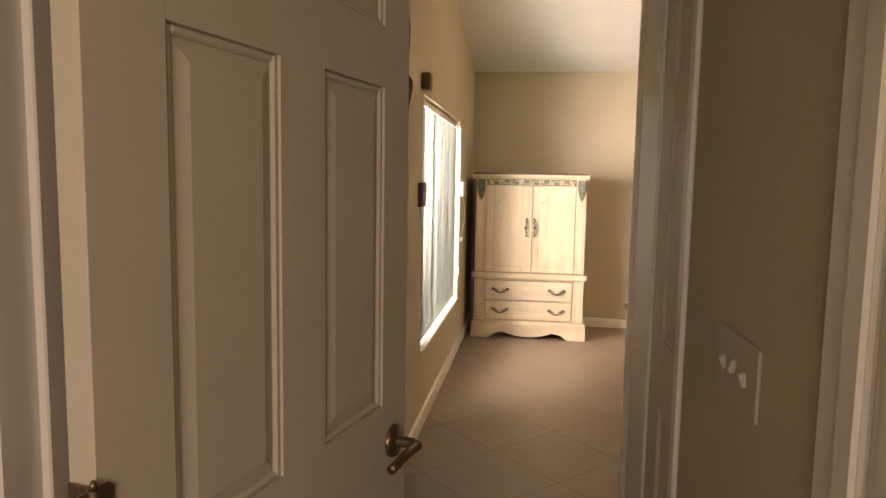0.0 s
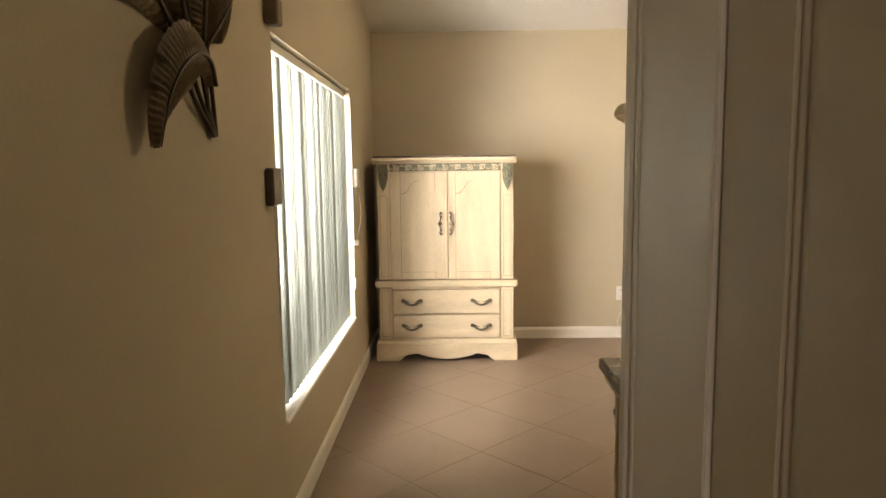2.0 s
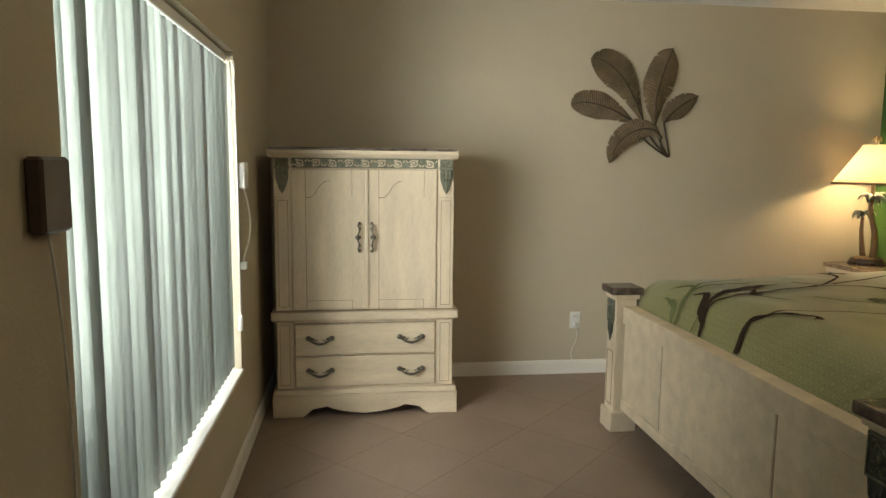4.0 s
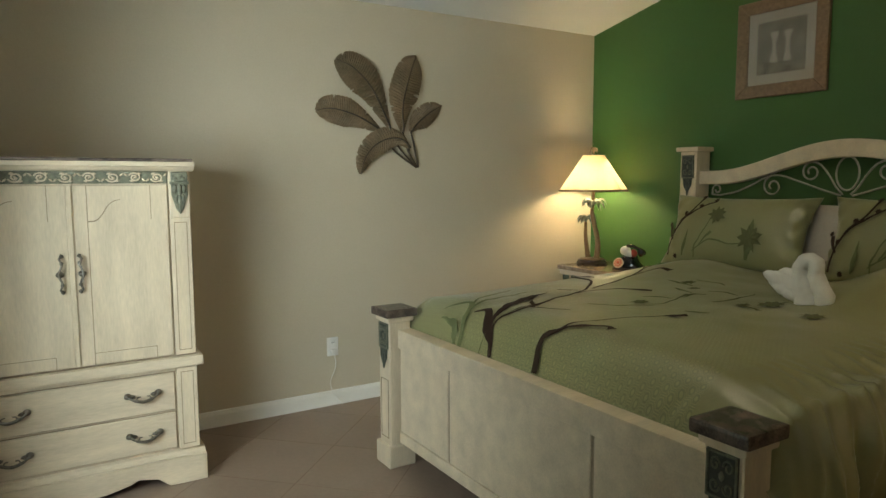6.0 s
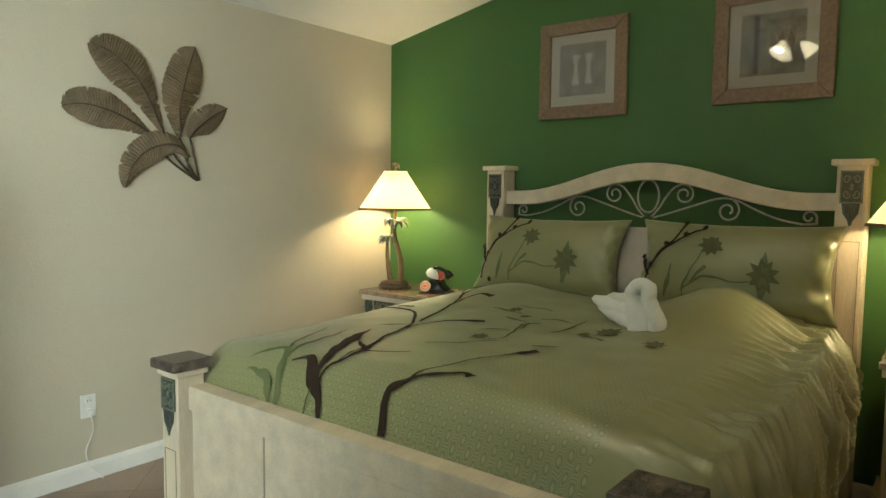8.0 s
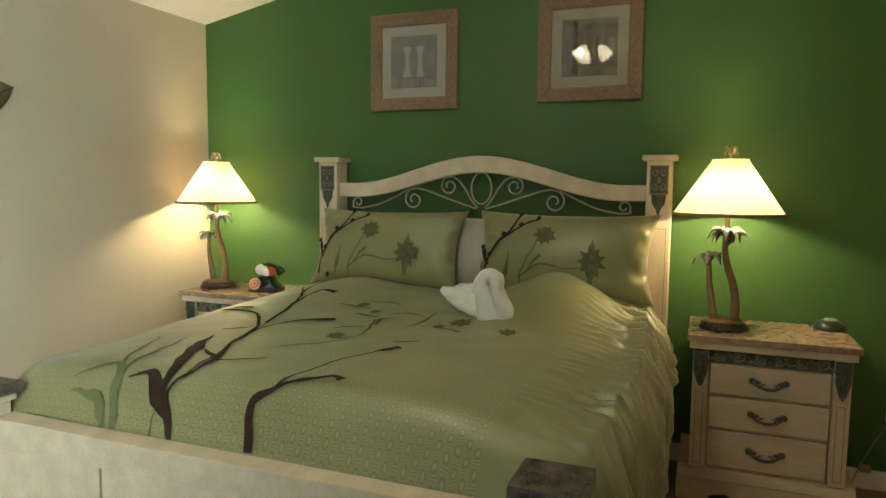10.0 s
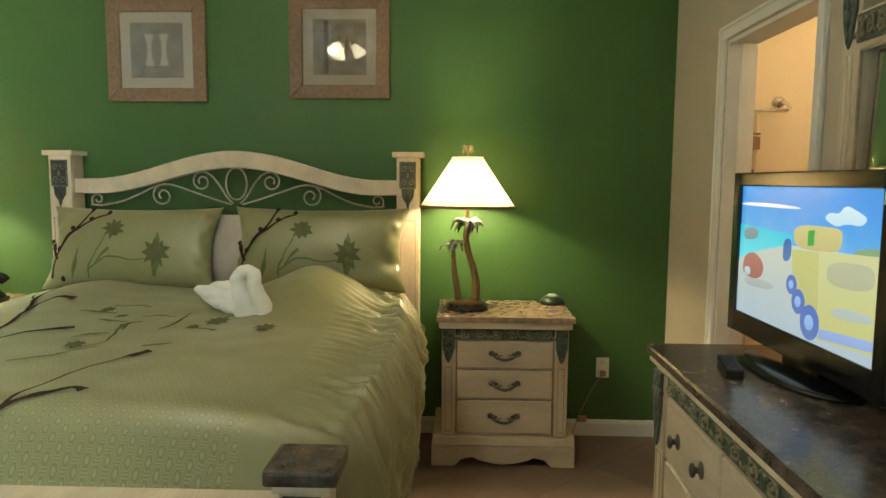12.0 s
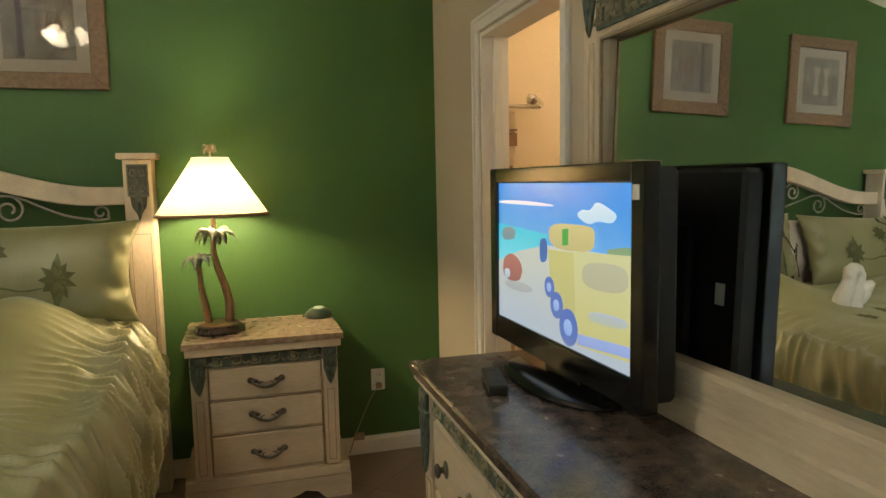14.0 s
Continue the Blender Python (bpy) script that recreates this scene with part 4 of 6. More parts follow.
def foot_post(s):
    y = s * (HW - 0.10) + (0.018 if s > 0 else 0.008)
    up = 0.012 if s > 0 else 0.024
    p = part("foot_post", box(0.030, 0.142, y - 0.056, y + 0.056, 0.0, 0.70 + up, 0.004), CREAM, bed)
    part("base_block", box(0.014, 0.158, y - 0.072, y + 0.072, 0.0, 0.11, 0.006), CREAM, p)
    part("groove", moved(frame_lines(bmesh.new(), -0.038, 0.038, 0.14, 0.43, 0), pose(0.029, y, 0, 0, 0, -90)), LINE, p)
    part("neck_moulding", box(0.018, 0.154, y - 0.068, y + 0.068, 0.70 + up, 0.725 + up, 0.008, None, 2), CREAM, p)
    part("stone_cap", box(0.0, 0.168, y - 0.084, y + 0.084, 0.725 + up, 0.763 + up, 0.010, None, 2), GRANITE, p, "brown stone cap")
    c = plaque(p, 0, 0.47 + up, 0.692 + up, 0, 0.088)
    c.matrix_basis = pose(0.029, y, 0, 0, 0, -90)


def head_post(s):
    y = s * (HW - 0.085) + HB
    p = part("head_post", box(2.135, 2.265, y - 0.06, y + 0.06, 0.0, 1.545 + HZ, 0.004), CREAM, bed)
    part("cap", box(2.115, 2.27, y - 0.082, y + 0.082, 1.545 + HZ, 1.572 + HZ, 0.006, None, 2), CREAM, p)
    part("groove", moved(frame_lines(bmesh.new(), -0.042, 0.042, 0.2, 1.22, 0), pose(2.134, y, 0, 0, 0, -90)), LINE, p)
    c = plaque(p, 0, 1.27, 1.53, 0, 0.088)
    c.matrix_basis = pose(2.134, y, 0, 0, 0, -90)


for s in (1, -1):
    foot_post(s)
    head_post(s)
# footboard
FI = HW - 0.165
part("footboard", box(0.075, 0.115, -FI, FI, 0.15, 0.62, 0.002), CREAMH, bed)
part("top_rail", box(0.058, 0.130, -FI, FI, 0.592, 0.682, 0.006, None, 2), CREAMH, bed)
part("bottom_rail", box(0.064, 0.125, -FI, FI, 0.13, 0.185, 0.004), CREAMH, bed)
for a, b in ((-FI, -0.425), (-0.42, 0.42), (0.425, FI)):
    part("panel", box(0.069, 0.078, a + 0.004, b - 0.004, 0.187, 0.590, 0.003), CREAMH, bed)
for y in (-0.4225, 0.4225):
    part("groove", box(0.073, 0.0755, y - 0.0055, y + 0.0055, 0.187, 0.590), LINE, bed)
# side rails
for s in (1, -1):
    part("side_rail", box(0.15, 2.14, s * 0.90 - 0.02, s * 0.90 + 0.02, 0.16, 0.36, 0.004), CREAM, bed)
part("box_spring", box(0.14, 2.12, -0.86, 0.86, 0.12, 0.42, 0.01), LINEN, bed)
part("mattress", box(0.30, 2.10, -0.86, 0.86, 0.425, 0.70, 0.05, None, 3), LINEN, bed)


def arch(y):
    return 1.424 + 0.152 * math.cos(math.pi / 2 * min(1, abs(y) / 0.78)) ** 2


ys = [-0.875 + 1.75 * k / 56 for k in range(57)]
bm = prism([(y + HB, arch(y) + HZ) for y in ys] + [(y + HB, arch(y) + HZ - 0.080 - 0.012 * math.cos(math.pi / 2 * abs(y) / 0.875)) for y in ys[::-1]], 2.165, 2.225, "x", 0.005)
part("arched_rail", bm, CREAMH, bed)
part("lower_rail", box(2.175, 2.215, -0.875 + HB, 0.875 + HB, 0.78, 0.86, 0.003), CREAMH, bed)


def spiral(cy, cz, r, a0, turns, s, n=30):
    return [(cy + s * r * (1 - 0.72 * k / n) * math.cos(a0 + turns * 2 * math.pi * k / n), cz + r * (1 - 0.72 * k / n) * math.sin(a0 + turns * 2 * math.pi * k / n)) for k in range(n + 1)]


def iron(pts, n, r=0.0052):
    """A forged bar of the headboard's scrollwork through points (across, up)."""
    part("iron_scroll", tube(bezier([(2.195, y + HB, z) for y, z in pts], n), r, 8), IRON, bed)


iron([(0.057 * math.sin(a), 1.408 + 0.086 * math.cos(a)) for a in [2 * math.pi * k / 40 for k in range(41)]], 40)
for s in (1, -1):
    iron([(s * y, z) for y, z in ((0.020, 1.30), (0.055, 1.338), (0.090, 1.395), (0.130, 1.446))] + spiral(s * 0.188, 1.418, 0.055, math.radians(125), -1.45, s), 120)
    iron([(s * y, z) for y, z in ((0.030, 1.295), (0.13, 1.325), (0.25, 1.366), (0.36, 1.400), (0.44, 1.394), (0.53, 1.350), (0.63, 1.308), (0.74, 1.285))], 60)
    iron([(s * 0.418, 1.402)] + spiral(s * 0.405, 1.340, 0.057, math.radians(55), -1.3, s), 90)
    iron([(s * 0.74, 1.285), (s * 0.80, 1.290)] + spiral(s * 0.765, 1.318, 0.034, math.radians(-30), 1.1, s), 60, 0.005)


# ---- bedding ----
def top_z(x, y):
    """Upper surface of the comforter, in the bed's own axes."""
    q = y / 0.95
    z = 0.852 + 0.035 * min(1, max(0, (x - 0.5) / 1.3)) - 0.028 * q * q - 0.030 * q ** 8
    foot = max(0.0, 1 - max(0, x - 0.135) / 0.20)
    z -= 0.172 * foot ** 2.4
    z -= 0.016 * math.exp(-((y + 0.62 + 0.8 * (x - 0.14)) / 0.016) ** 2 - ((x - 0.15) / 0.07) ** 2)
    # swelling over the pillows underneath
    k = min(1, max(0, (x - 1.12) / 0.62))
    k = k * k * (3 - 2 * k)
    z += k * (0.150 * math.exp(-((y + 0.58) / 0.25) ** 2) + 0.058 * math.exp(-((y - 0.50) / 0.28) ** 2))
    z += 0.008 * noise.noise((x * 3.0, y * 2.4, 1.3)) + 0.004 * noise.noise((x * 9, y * 8, 4.1))
    return z


def crumple(x, a):
    """Uneven slanting folds along the right-hand side; a is the distance from the edge of the mattress."""
    f = 1 - 3.0 * abs(noise.noise((x * 10 + a * 7, a * 2.2 - x * 1.5, 0.7)))
    g = 1 - 3.0 * abs(noise.noise((x * 23 + a * 13, a * 5.0, 3.1)))
    h = 1 - 2.0 * abs(math.sin(x * 52 + a * 16 + 3.2 * noise.noise((x * 5, a * 3, 9.2))))
    return 0.50 * f + 0.30 * g + 0.42 * h


def cover_point(u, v):
    """u along the bed 0..1, v across: left hem, top, right hem."""
    x = 0.118 + u * 1.845
    left, right = 0.97, 1.02 + 0.06 * math.sin(math.pi * min(1, max(0, u)))
    amp = 0.046 * (0.30 + 0.70 * min(1, u * 1.3)) * min(1, u * 12)
    if v < 0.16:
        k = v / 0.16
        fold = 0.014 * math.sin(x * 26 + 2) * (1 - k)
        zt = top_z(x, 0.93)
        return Vector((x, left + 0.02 - 0.03 * k * k + fold, 0.33 + (zt - 0.33) * k ** 0.9))
    if v > 0.80:
        k = (v - 0.80) / 0.20
        zt = top_z(x, -0.93)
        c = amp * crumple(x, k * 0.6)
        m = min(1, k * 3)
        y = -(right - 0.07) - 0.110 * math.sin(math.pi * min(1, k * 1.25) * 0.62) - c * m + (0.05 + 0.05 * u) * k * k
        z = zt - (zt - 0.16 - 0.16 * u) * k ** 1.25 + 0.006 * math.sin(x * 40) * k
        return Vector((x + 0.05 * k * (1 - u), y - 0.012 * m * math.sin(x * 30 + 4 * noise.noise((x * 4, 0.3, 1.0))), z + c * (1 - m)))
    k = (v - 0.16) / 0.64
    y = left - 0.01 - k * (left - 0.01 + right - 0.07)
    z = top_z(x, max(-0.93, min(0.93, y)))
    a = -y - (right - 0.07)
    e = min(1, max(0.0, (a + 0.30) / 0.30))
    return Vector((x, y, z + amp * e ** 1.5 * crumple(x, a)))


bm = bmesh.new()
NU, NV = 300, 170
grid = [[bm.verts.new(cover_point(i / NU, j / NV)) for j in range(NV + 1)] for i in range(NU + 1)]
for a, b in zip(grid, grid[1:]):
    for j in range(NV):
        f = bm.faces.new((a[j], a[j + 1], b[j + 1], b[j]))
        f.smooth, f.material_index = True, int(j / NV > 0.715 or j / NV < 0.165)
comforter = thing("comforter", "sage green satin comforter with brown branch applique, spread over the bed", "comforter", pose(BX, BY, 0.0))
cov = part("cover", bm, [SATIN, SATINS], comforter, "sage satin with a woven honeycomb pattern", True)


def on_bed(p, lift):
    y = max(-0.93, min(0.93, p[1]))
    steep = (top_z(p[0] + 0.01, y) - top_z(p[0] - 0.01, y)) / 0.02
    up = Vector((-steep, 0, 1)).normalized()
    return Vector((p[0], p[1], top_z(p[0], y))) + up * (lift + 0.003)


def ribbon(pts, widths, material, name="applique", lift=0.003, surf=on_bed, parent=None, n=40):
    """A flat strip of cloth sewn onto a surface, drawn through plan points."""
    run = bezier([(p[0], p[1], 0) for p in pts], n)
    bm = bmesh.new()
    rows = []
    for i, p in enumerate(run):
        d = (run[min(i + 1, len(run) - 1)] - run[max(0, i - 1)]).normalized()
        q = Vector((-d.y, d.x, 0))
        u = i / (len(run) - 1) * (len(widths) - 1)
        k = min(int(u), len(widths) - 2)
        w = widths[k] + (widths[k + 1] - widths[k]) * (u - k)
        w *= 1 + 0.45 * noise.noise((p.x * 26, p.y * 26, 3.0))
        p = p + q * 0.010 * noise.noise((p.x * 15, p.y * 15, 7.0)) * min(1, 0.02 / (w + 0.001))
        rows.append([bm.verts.new(surf(p + q * w * f, lift + (0.001 if f == 0 else 0))) for f in (-0.5, 0, 0.5)])
    for a, b in zip(rows, rows[1:]):
        for j in range(2):
            bm.faces.new((a[j], a[j + 1], b[j + 1], b[j])).smooth = True
    return part(name, bm, material, parent or comforter)


def blossom(c, r, material, n=9, seed=1, surf=on_bed, lift=0.003, parent=None, squash=0.7):
    rnd = random.Random(seed)
    bm = bmesh.new()
    mid = bm.verts.new(surf(Vector((c[0], c[1], 0)), lift))
    ring = []
    for k in range(n * 2):
        a = math.pi * k / n
        rr = r * (rnd.uniform(0.80, 1.05) if k % 2 else rnd.uniform(0.50, 0.66))
        ring.append(bm.verts.new(surf(Vector((c[0] + rr * math.cos(a), c[1] + squash * rr * math.sin(a), 0)), lift)))
    for k in range(len(ring)):
        bm.faces.new((mid, ring[k], ring[(k + 1) % len(ring)]))
    return part("printed_flower", bm, material, parent or comforter)


BRANCHES = [
    ([(0.130, 0.215), (0.172, 0.272), (0.205, 0.322), (0.245, 0.374), (0.255, 0.410), (0.235, 0.466)], (0.012, 0.026, 0.042, 0.034, 0.016, 0.006), BROWNM),
    ([(0.205, 0.300), (0.302, 0.336), (0.50, 0.440), (0.675, 0.513)], (0.014, 0.036, 0.048, 0.004), BROWNM),
    ([(0.165, 0.255), (0.199, 0.282), (0.240, 0.275), (0.287, 0.250), (0.402, 0.265), (0.593, 0.363), (0.791, 0.420), (0.915, 0.484), (1.06, 0.62), (1.138, 0.852)],
     (0.006, 0.010, 0.010, 0.013, 0.024, 0.012, 0.014, 0.014, 0.016, 0.034), BROWNM),
    ([(0.25, 0.262), (0.36, 0.275), (0.43, 0.30)], (0.006, 0.009, 0.010), BROWNM),
    ([(0.368, 0.250), (0.394, 0.192), (0.46, 0.110)], (0.020, 0.014, 0.004), BROWNM),
    ([(0.402, 0.265), (0.430, 0.32), (0.483, 0.389)], (0.024, 0.022, 0.006), BROWNM),
    ([(0.761, 0.410), (0.894, 0.378), (0.976, 0.305), (1.034, 0.194)], (0.012, 0.010, 0.024, 0.036), BROWNM),
    ([(0.765, 0.545), (0.79, 0.49), (0.83, 0.445)], (0.006, 0.018, 0.008), BROWNM),
    ([(0.90, 0.441), (1.184, 0.517), (1.36, 0.58), (1.486, 0.628), (1.57, 0.63), (1.659, 0.621)], (0.012, 0.016, 0.012, 0.020, 0.012, 0.045), BROWNM),
    ([(1.28, 0.545), (1.40, 0.550), (1.462, 0.520), (1.45, 0.433)], (0.008, 0.014, 0.024, 0.038), BROWNM),
    ([(1.44, 0.61), (1.52, 0.67), (1.587, 0.692)], (0.006, 0.010, 0.008), BROWNM),
    ([(1.16, 0.807), (1.165, 0.74), (1.154, 0.688)], (0.02, 0.034, 0.014), BROWNM),
    ([(0.130, -0.060), (0.160, -0.046), (0.203, -0.022), (0.226, -0.030), (0.269, -0.091), (0.312, -0.156), (0.352, -0.199), (0.334, -0.240)], (0.022, 0.026, 0.024, 0.026, 0.014, 0.020, 0.022, 0.030), BROWNM),
    ([(0.240, -0.060), (0.330, -0.092), (0.523, -0.114), (0.661, -0.173), (0.695, -0.195), (0.740, -0.235)], (0.012, 0.010, 0.008, 0.009, 0.030, 0.040), BROWNM),
    ([(0.132, 0.288), (0.159, 0.303), (0.180, 0.305)], (0.006, 0.006, 0.003), SATIND),
    ([(0.132, 0.478), (0.160, 0.515), (0.182, 0.560), (0.186, 0.662)], (0.016, 0.022, 0.020, 0.004), SATING),
    ([(0.132, 0.435), (0.190, 0.485), (0.262, 0.525), (0.260, 0.590), (0.220, 0.683)], (0.018, 0.028, 0.024, 0.014, 0.004), SATING),
    ([(0.238, 0.496), (0.359, 0.509), (0.608, 0.576)], (0.016, 0.016, 0.004), SATING),
    ([(0.241, 0.514), (0.400, 0.597), (0.605, 0.694)], (0.014, 0.012, 0.004), SATING),
    ([(1.004, -0.001), (1.08, 0.015), (1.136, -0.017)], (0.006, 0.020, 0.008), SATIND),
    ([(0.774, 0.028), (0.876, -0.015), (1.07, 0.032)], (0.006, 0.008, 0.014), SATIND),
    ([(1.019, -0.132), (1.121, -0.158), (1.306, -0.137)], (0.005, 0.016, 0.006), SATIND),
    ([(1.068, -0.223), (1.05, -0.29), (1.021, -0.351)], (0.022, 0.010, 0.024), SATIND),
    ([(0.604, 0.163), (0.696, 0.063), (0.789, -0.029)], (0.008, 0.014, 0.006), SATING),
    ([(0.798, -0.176), (0.82, -0.22), (0.842, -0.259)], (0.016, 0.020, 0.010), SATING),
    ([(1.288, 0.320), (1.27, 0.23), (1.257, 0.146)], (0.008, 0.022, 0.010), SATING),
    ([(1.155, 0.168), (1.13, 0.10), (1.108, 0.033)], (0.010, 0.022, 0.008), SATING),
    ([(1.20, 0.02), (1.24, -0.05), (1.22, -0.12)], (0.006, 0.018, 0.006), SATING),
    ([(1.38, 0.22), (1.40, 0.12), (1.37, 0.05)], (0.006, 0.016, 0.006), SATING),
    ([(0.90, 0.13), (0.95, 0.08), (0.96, 0.02)], (0.006, 0.018, 0.006), SATING),
]
for pts, widths, material in BRANCHES:
    ribbon(pts, widths, material, n=44)
for (c, r, sd) in (((0.813, 0.067), 0.06, 3), ((1.18, -0.302), 0.085, 4), ((1.101, -0.515), 0.07, 5), ((1.309, 0.212), 0.05, 6), ((1.208, 0.101), 0.045, 7), ((1.074, -0.246), 0.04, 8)):
    blossom(c, r, SATIND, 8, sd)

# bed skirt under the hanging side of the comforter
for s in (1, -1):
    bm = bmesh.new()
    cols = []
    for k in range(121):
        x = 0.20 + 1.90 * k / 120
        yy = s * (0.925 + 0.012 * math.sin(k * 0.9) + 0.008 * math.sin(k * 0.37))
        cols.append([bm.verts.new((x, yy, 0.005)), bm.verts.new((x, s * 0.925 + 0.3 * (yy - s * 0.925), 0.20)), bm.verts.new((x, s * 0.922, 0.42))])
    for a, b in zip(cols, cols[1:]):
        for j in range(2):
            bm.faces.new((a[j], b[j], b[j + 1], a[j + 1])).smooth = True
    single("bed_skirt", bm, SKIRT, "gathered olive satin bed skirt hanging under the comforter", "bed skirt", m=pose(BX, BY, 0.0))

# ---- pillows ----
PA, PB = 0.43, 0.215


def puff(a, b, A=PA, B=PB, t=0.085):
    u, v = min(1, abs(a) / A), min(1, abs(b) / B)
    return t * max(0, 1 - u ** 3.2) ** 0.6 * max(0, 1 - v ** 2.6) ** 0.6


def pillow(name, label, m, A, B, t, material, crease=0.0, ruffle=0.0):
    th = thing(name, label, "pillow", m, "pillows on the bed")
    bm = bmesh.new()
    n, k = 60, 40
    sides = []
    for s in (-1, 1):
        g = []
        for i in range(n + 1):
            row = []
            for j in range(k + 1):
                a, b = A * (2 * i / n - 1), B * (2 * j / k - 1)
                d = puff(a, b, A, B, t)
                d += 0.014 * noise.noise((a * 5, b * 7 + A * 40, s * 2.0)) * min(1, d / 0.03)
                d += crease * (1.2 * math.sin(b * 40 + a * 22 + 7 * noise.noise((b * 5, a * 3, 8.0 + s))) * (0.5 + noise.noise((b * 6, 2.0, A * 30))) + 1.6 * noise.noise((a * 16, b * 19, 3.3))) * max(0, abs(a) / A - 0.66) * 3 * min(1, d / 0.02)
                pull = 1 - 0.10 * (1 - (b / B) ** 2) * (abs(a) / A) ** 4
                pulv = 1 - 0.09 * (1 - (a / A) ** 2) * (abs(b) / B) ** 4
                row.append(bm.verts.new((a * pull, s * (d + 0.004), b * pulv - 0.02 * (1 - (a / A) ** 2) * 0)))
            g.append(row)
        for p, q in zip(g, g[1:]):
            for j in range(k):
                bm.faces.new((p[j], p[j + 1], q[j + 1], q[j])).smooth = True
        sides.append(g)
    f, r = sides
    for i in range(n):
        bm.faces.new((f[i][0], f[i + 1][0], r[i + 1][0], r[i][0]))
        bm.faces.new((f[i][k], f[i + 1][k], r[i + 1][k], r[i][k]))
    for j in range(k):
        bm.faces.new((f[0][j], f[0][j + 1], r[0][j + 1], r[0][j]))
        bm.faces.new((f[n][j], f[n][j + 1], r[n][j + 1], r[n][j]))
    part("case", bm, material, th, "", True)
    return th


def motif_pillow(m, A, seed):
    p = pillow("pillow", "sage satin pillow sham with brown twig and green flower print", m, A, PB, 0.085, SATINP, 0.012)

    def on_pillow(q, lift):
        d = puff(q[0], q[1], A)
        d += 0.014 * noise.noise((q[0] * 5, q[1] * 7 + A * 40, -2.0)) * min(1, d / 0.03)
        return Vector((q[0], -(d + 0.010 + lift * 0.6), q[1]))
    k = A / 0.43
    for pts, w, material in (
            ([(-0.36, -0.17), (-0.35, -0.08), (-0.30, 0.02), (-0.24, 0.10), (-0.20, 0.18)], (0.011, 0.009, 0.015, 0.009, 0.012), BROWNM),
            ([(-0.30, 0.02), (-0.23, 0.09), (-0.16, 0.14), (-0.11, 0.16)], (0.007, 0.012, 0.008, 0.012), BROWNM),
            ([(-0.34, -0.08), (-0.37, 0.0)], (0.012, 0.02), BROWNM),
            ([(-0.25, -0.17), (-0.24, -0.10), (-0.23, -0.02)], (0.006, 0.024, 0.004), SATING),
            ([(-0.17, -0.17), (-0.16, -0.08), (-0.10, 0.04)], (0.008, 0.008, 0.006), SATING),
            ([(-0.18, -0.14), (-0.08, -0.07), (0.02, -0.08), (0.12, -0.08)], (0.005, 0.010, 0.006, 0.006), SATING),
            ([(-0.14, -0.10), (-0.08, -0.02)], (0.006, 0.02), SATING)):
        ribbon([(a * k, b) for a, b in pts], w, material, "print", 0.003, on_pillow, p, 20)
    ribbon([(0.15 * k, -0.16), (0.16 * k, -0.05), (0.155 * k, 0.06)], (0.015, 0.06, 0.004), SATING, "print", 0.003, on_pillow, p, 16)
    blossom((-0.07 * k, 0.075), 0.062, SATIND, 9, seed, on_pillow, 0.004, p, 0.95)
    blossom((0.155 * k, -0.045), 0.075, SATIND, 9, seed + 1, on_pillow, 0.005, p, 1.1)
    for j, (a, c) in enumerate(((-0.37, 0.01), (-0.20, 0.185), (-0.11, 0.165), (-0.27, 0.075), (-0.19, 0.125), (-0.30, -0.175), (-0.33, -0.03))):
        blossom((a * k, c), 0.017, BROWNM, 7, 30 + j, on_pillow, 0.014, p, 1.0)
    return p


motif_pillow(pose(BX + 1.90, BY + 0.385, 1.085, -20, 0, -90), 0.435, 11)
motif_pillow(pose(BX + 1.88, BY - 0.560, 1.090, -19, 0, -92), 0.443, 15)
pillow("pillow", "pale linen pillow standing behind the green shams", pose(BX + 2.02, BY - 0.08, 1.06, -12, 0, -90), 0.36, 0.21, 0.07, LINEN)

# ---- towel swan ----
SWX, SWY, SWZ = 1.30, -0.392, 0.872


def roll(pts, radii, bm=None, flat=1.0):
    """A towel roll through (across, up, away) points, with a radius for each."""
    run = bezier([(SWX + d, SWY - a, SWZ + u) for a, u, d in pts], 8 * (len(pts) - 1))
    n = len(run) - 1
    rs = []
    for k in range(n + 1):
        f = k / n * (len(radii) - 1)
        i = min(int(f), len(radii) - 2)
        rs.append(radii[i] + (radii[i + 1] - radii[i]) * (f - i))
    return tube(run, rs, 18, bm, flat)


# neck and head: one roll bent over and down again
bm = roll([(-0.014, 0.0, 0.0), (-0.022, 0.055, 0.0), (-0.042, 0.112, 0.004), (-0.046, 0.155, 0.0), (-0.018, 0.182, -0.006), (0.018, 0.170, -0.010), (0.022, 0.130, -0.012),
           (0.034, 0.090, -0.008), (0.053, 0.045, -0.004), (0.054, 0.0, 0.0)], [0.050, 0.046, 0.038, 0.032, 0.030, 0.031, 0.030, 0.033, 0.037, 0.036])
# body and tail, rolled and folded flat
roll([(-0.006, 0.045, 0.03), (-0.08, 0.058, 0.05), (-0.16, 0.070, 0.07), (-0.22, 0.082, 0.085), (-0.262, 0.094, 0.095)], [0.052, 0.054, 0.044, 0.030, 0.015], bm, 0.8)
roll([(-0.03, 0.095, 0.04), (-0.10, 0.108, 0.06), (-0.165, 0.106, 0.08), (-0.205, 0.098, 0.09)], [0.018, 0.030, 0.026, 0.012], bm, 0.6)
roll([(-0.02, 0.022, 0.0), (-0.09, 0.034, 0.02), (-0.16, 0.050, 0.05), (-0.225, 0.062, 0.075)], [0.030, 0.036, 0.030, 0.012], bm, 0.8)
for v in bm.verts:
    v.co += 0.0045 * noise.noise_vector(v.co * 32) + 0.002 * noise.noise_vector(v.co * 110)
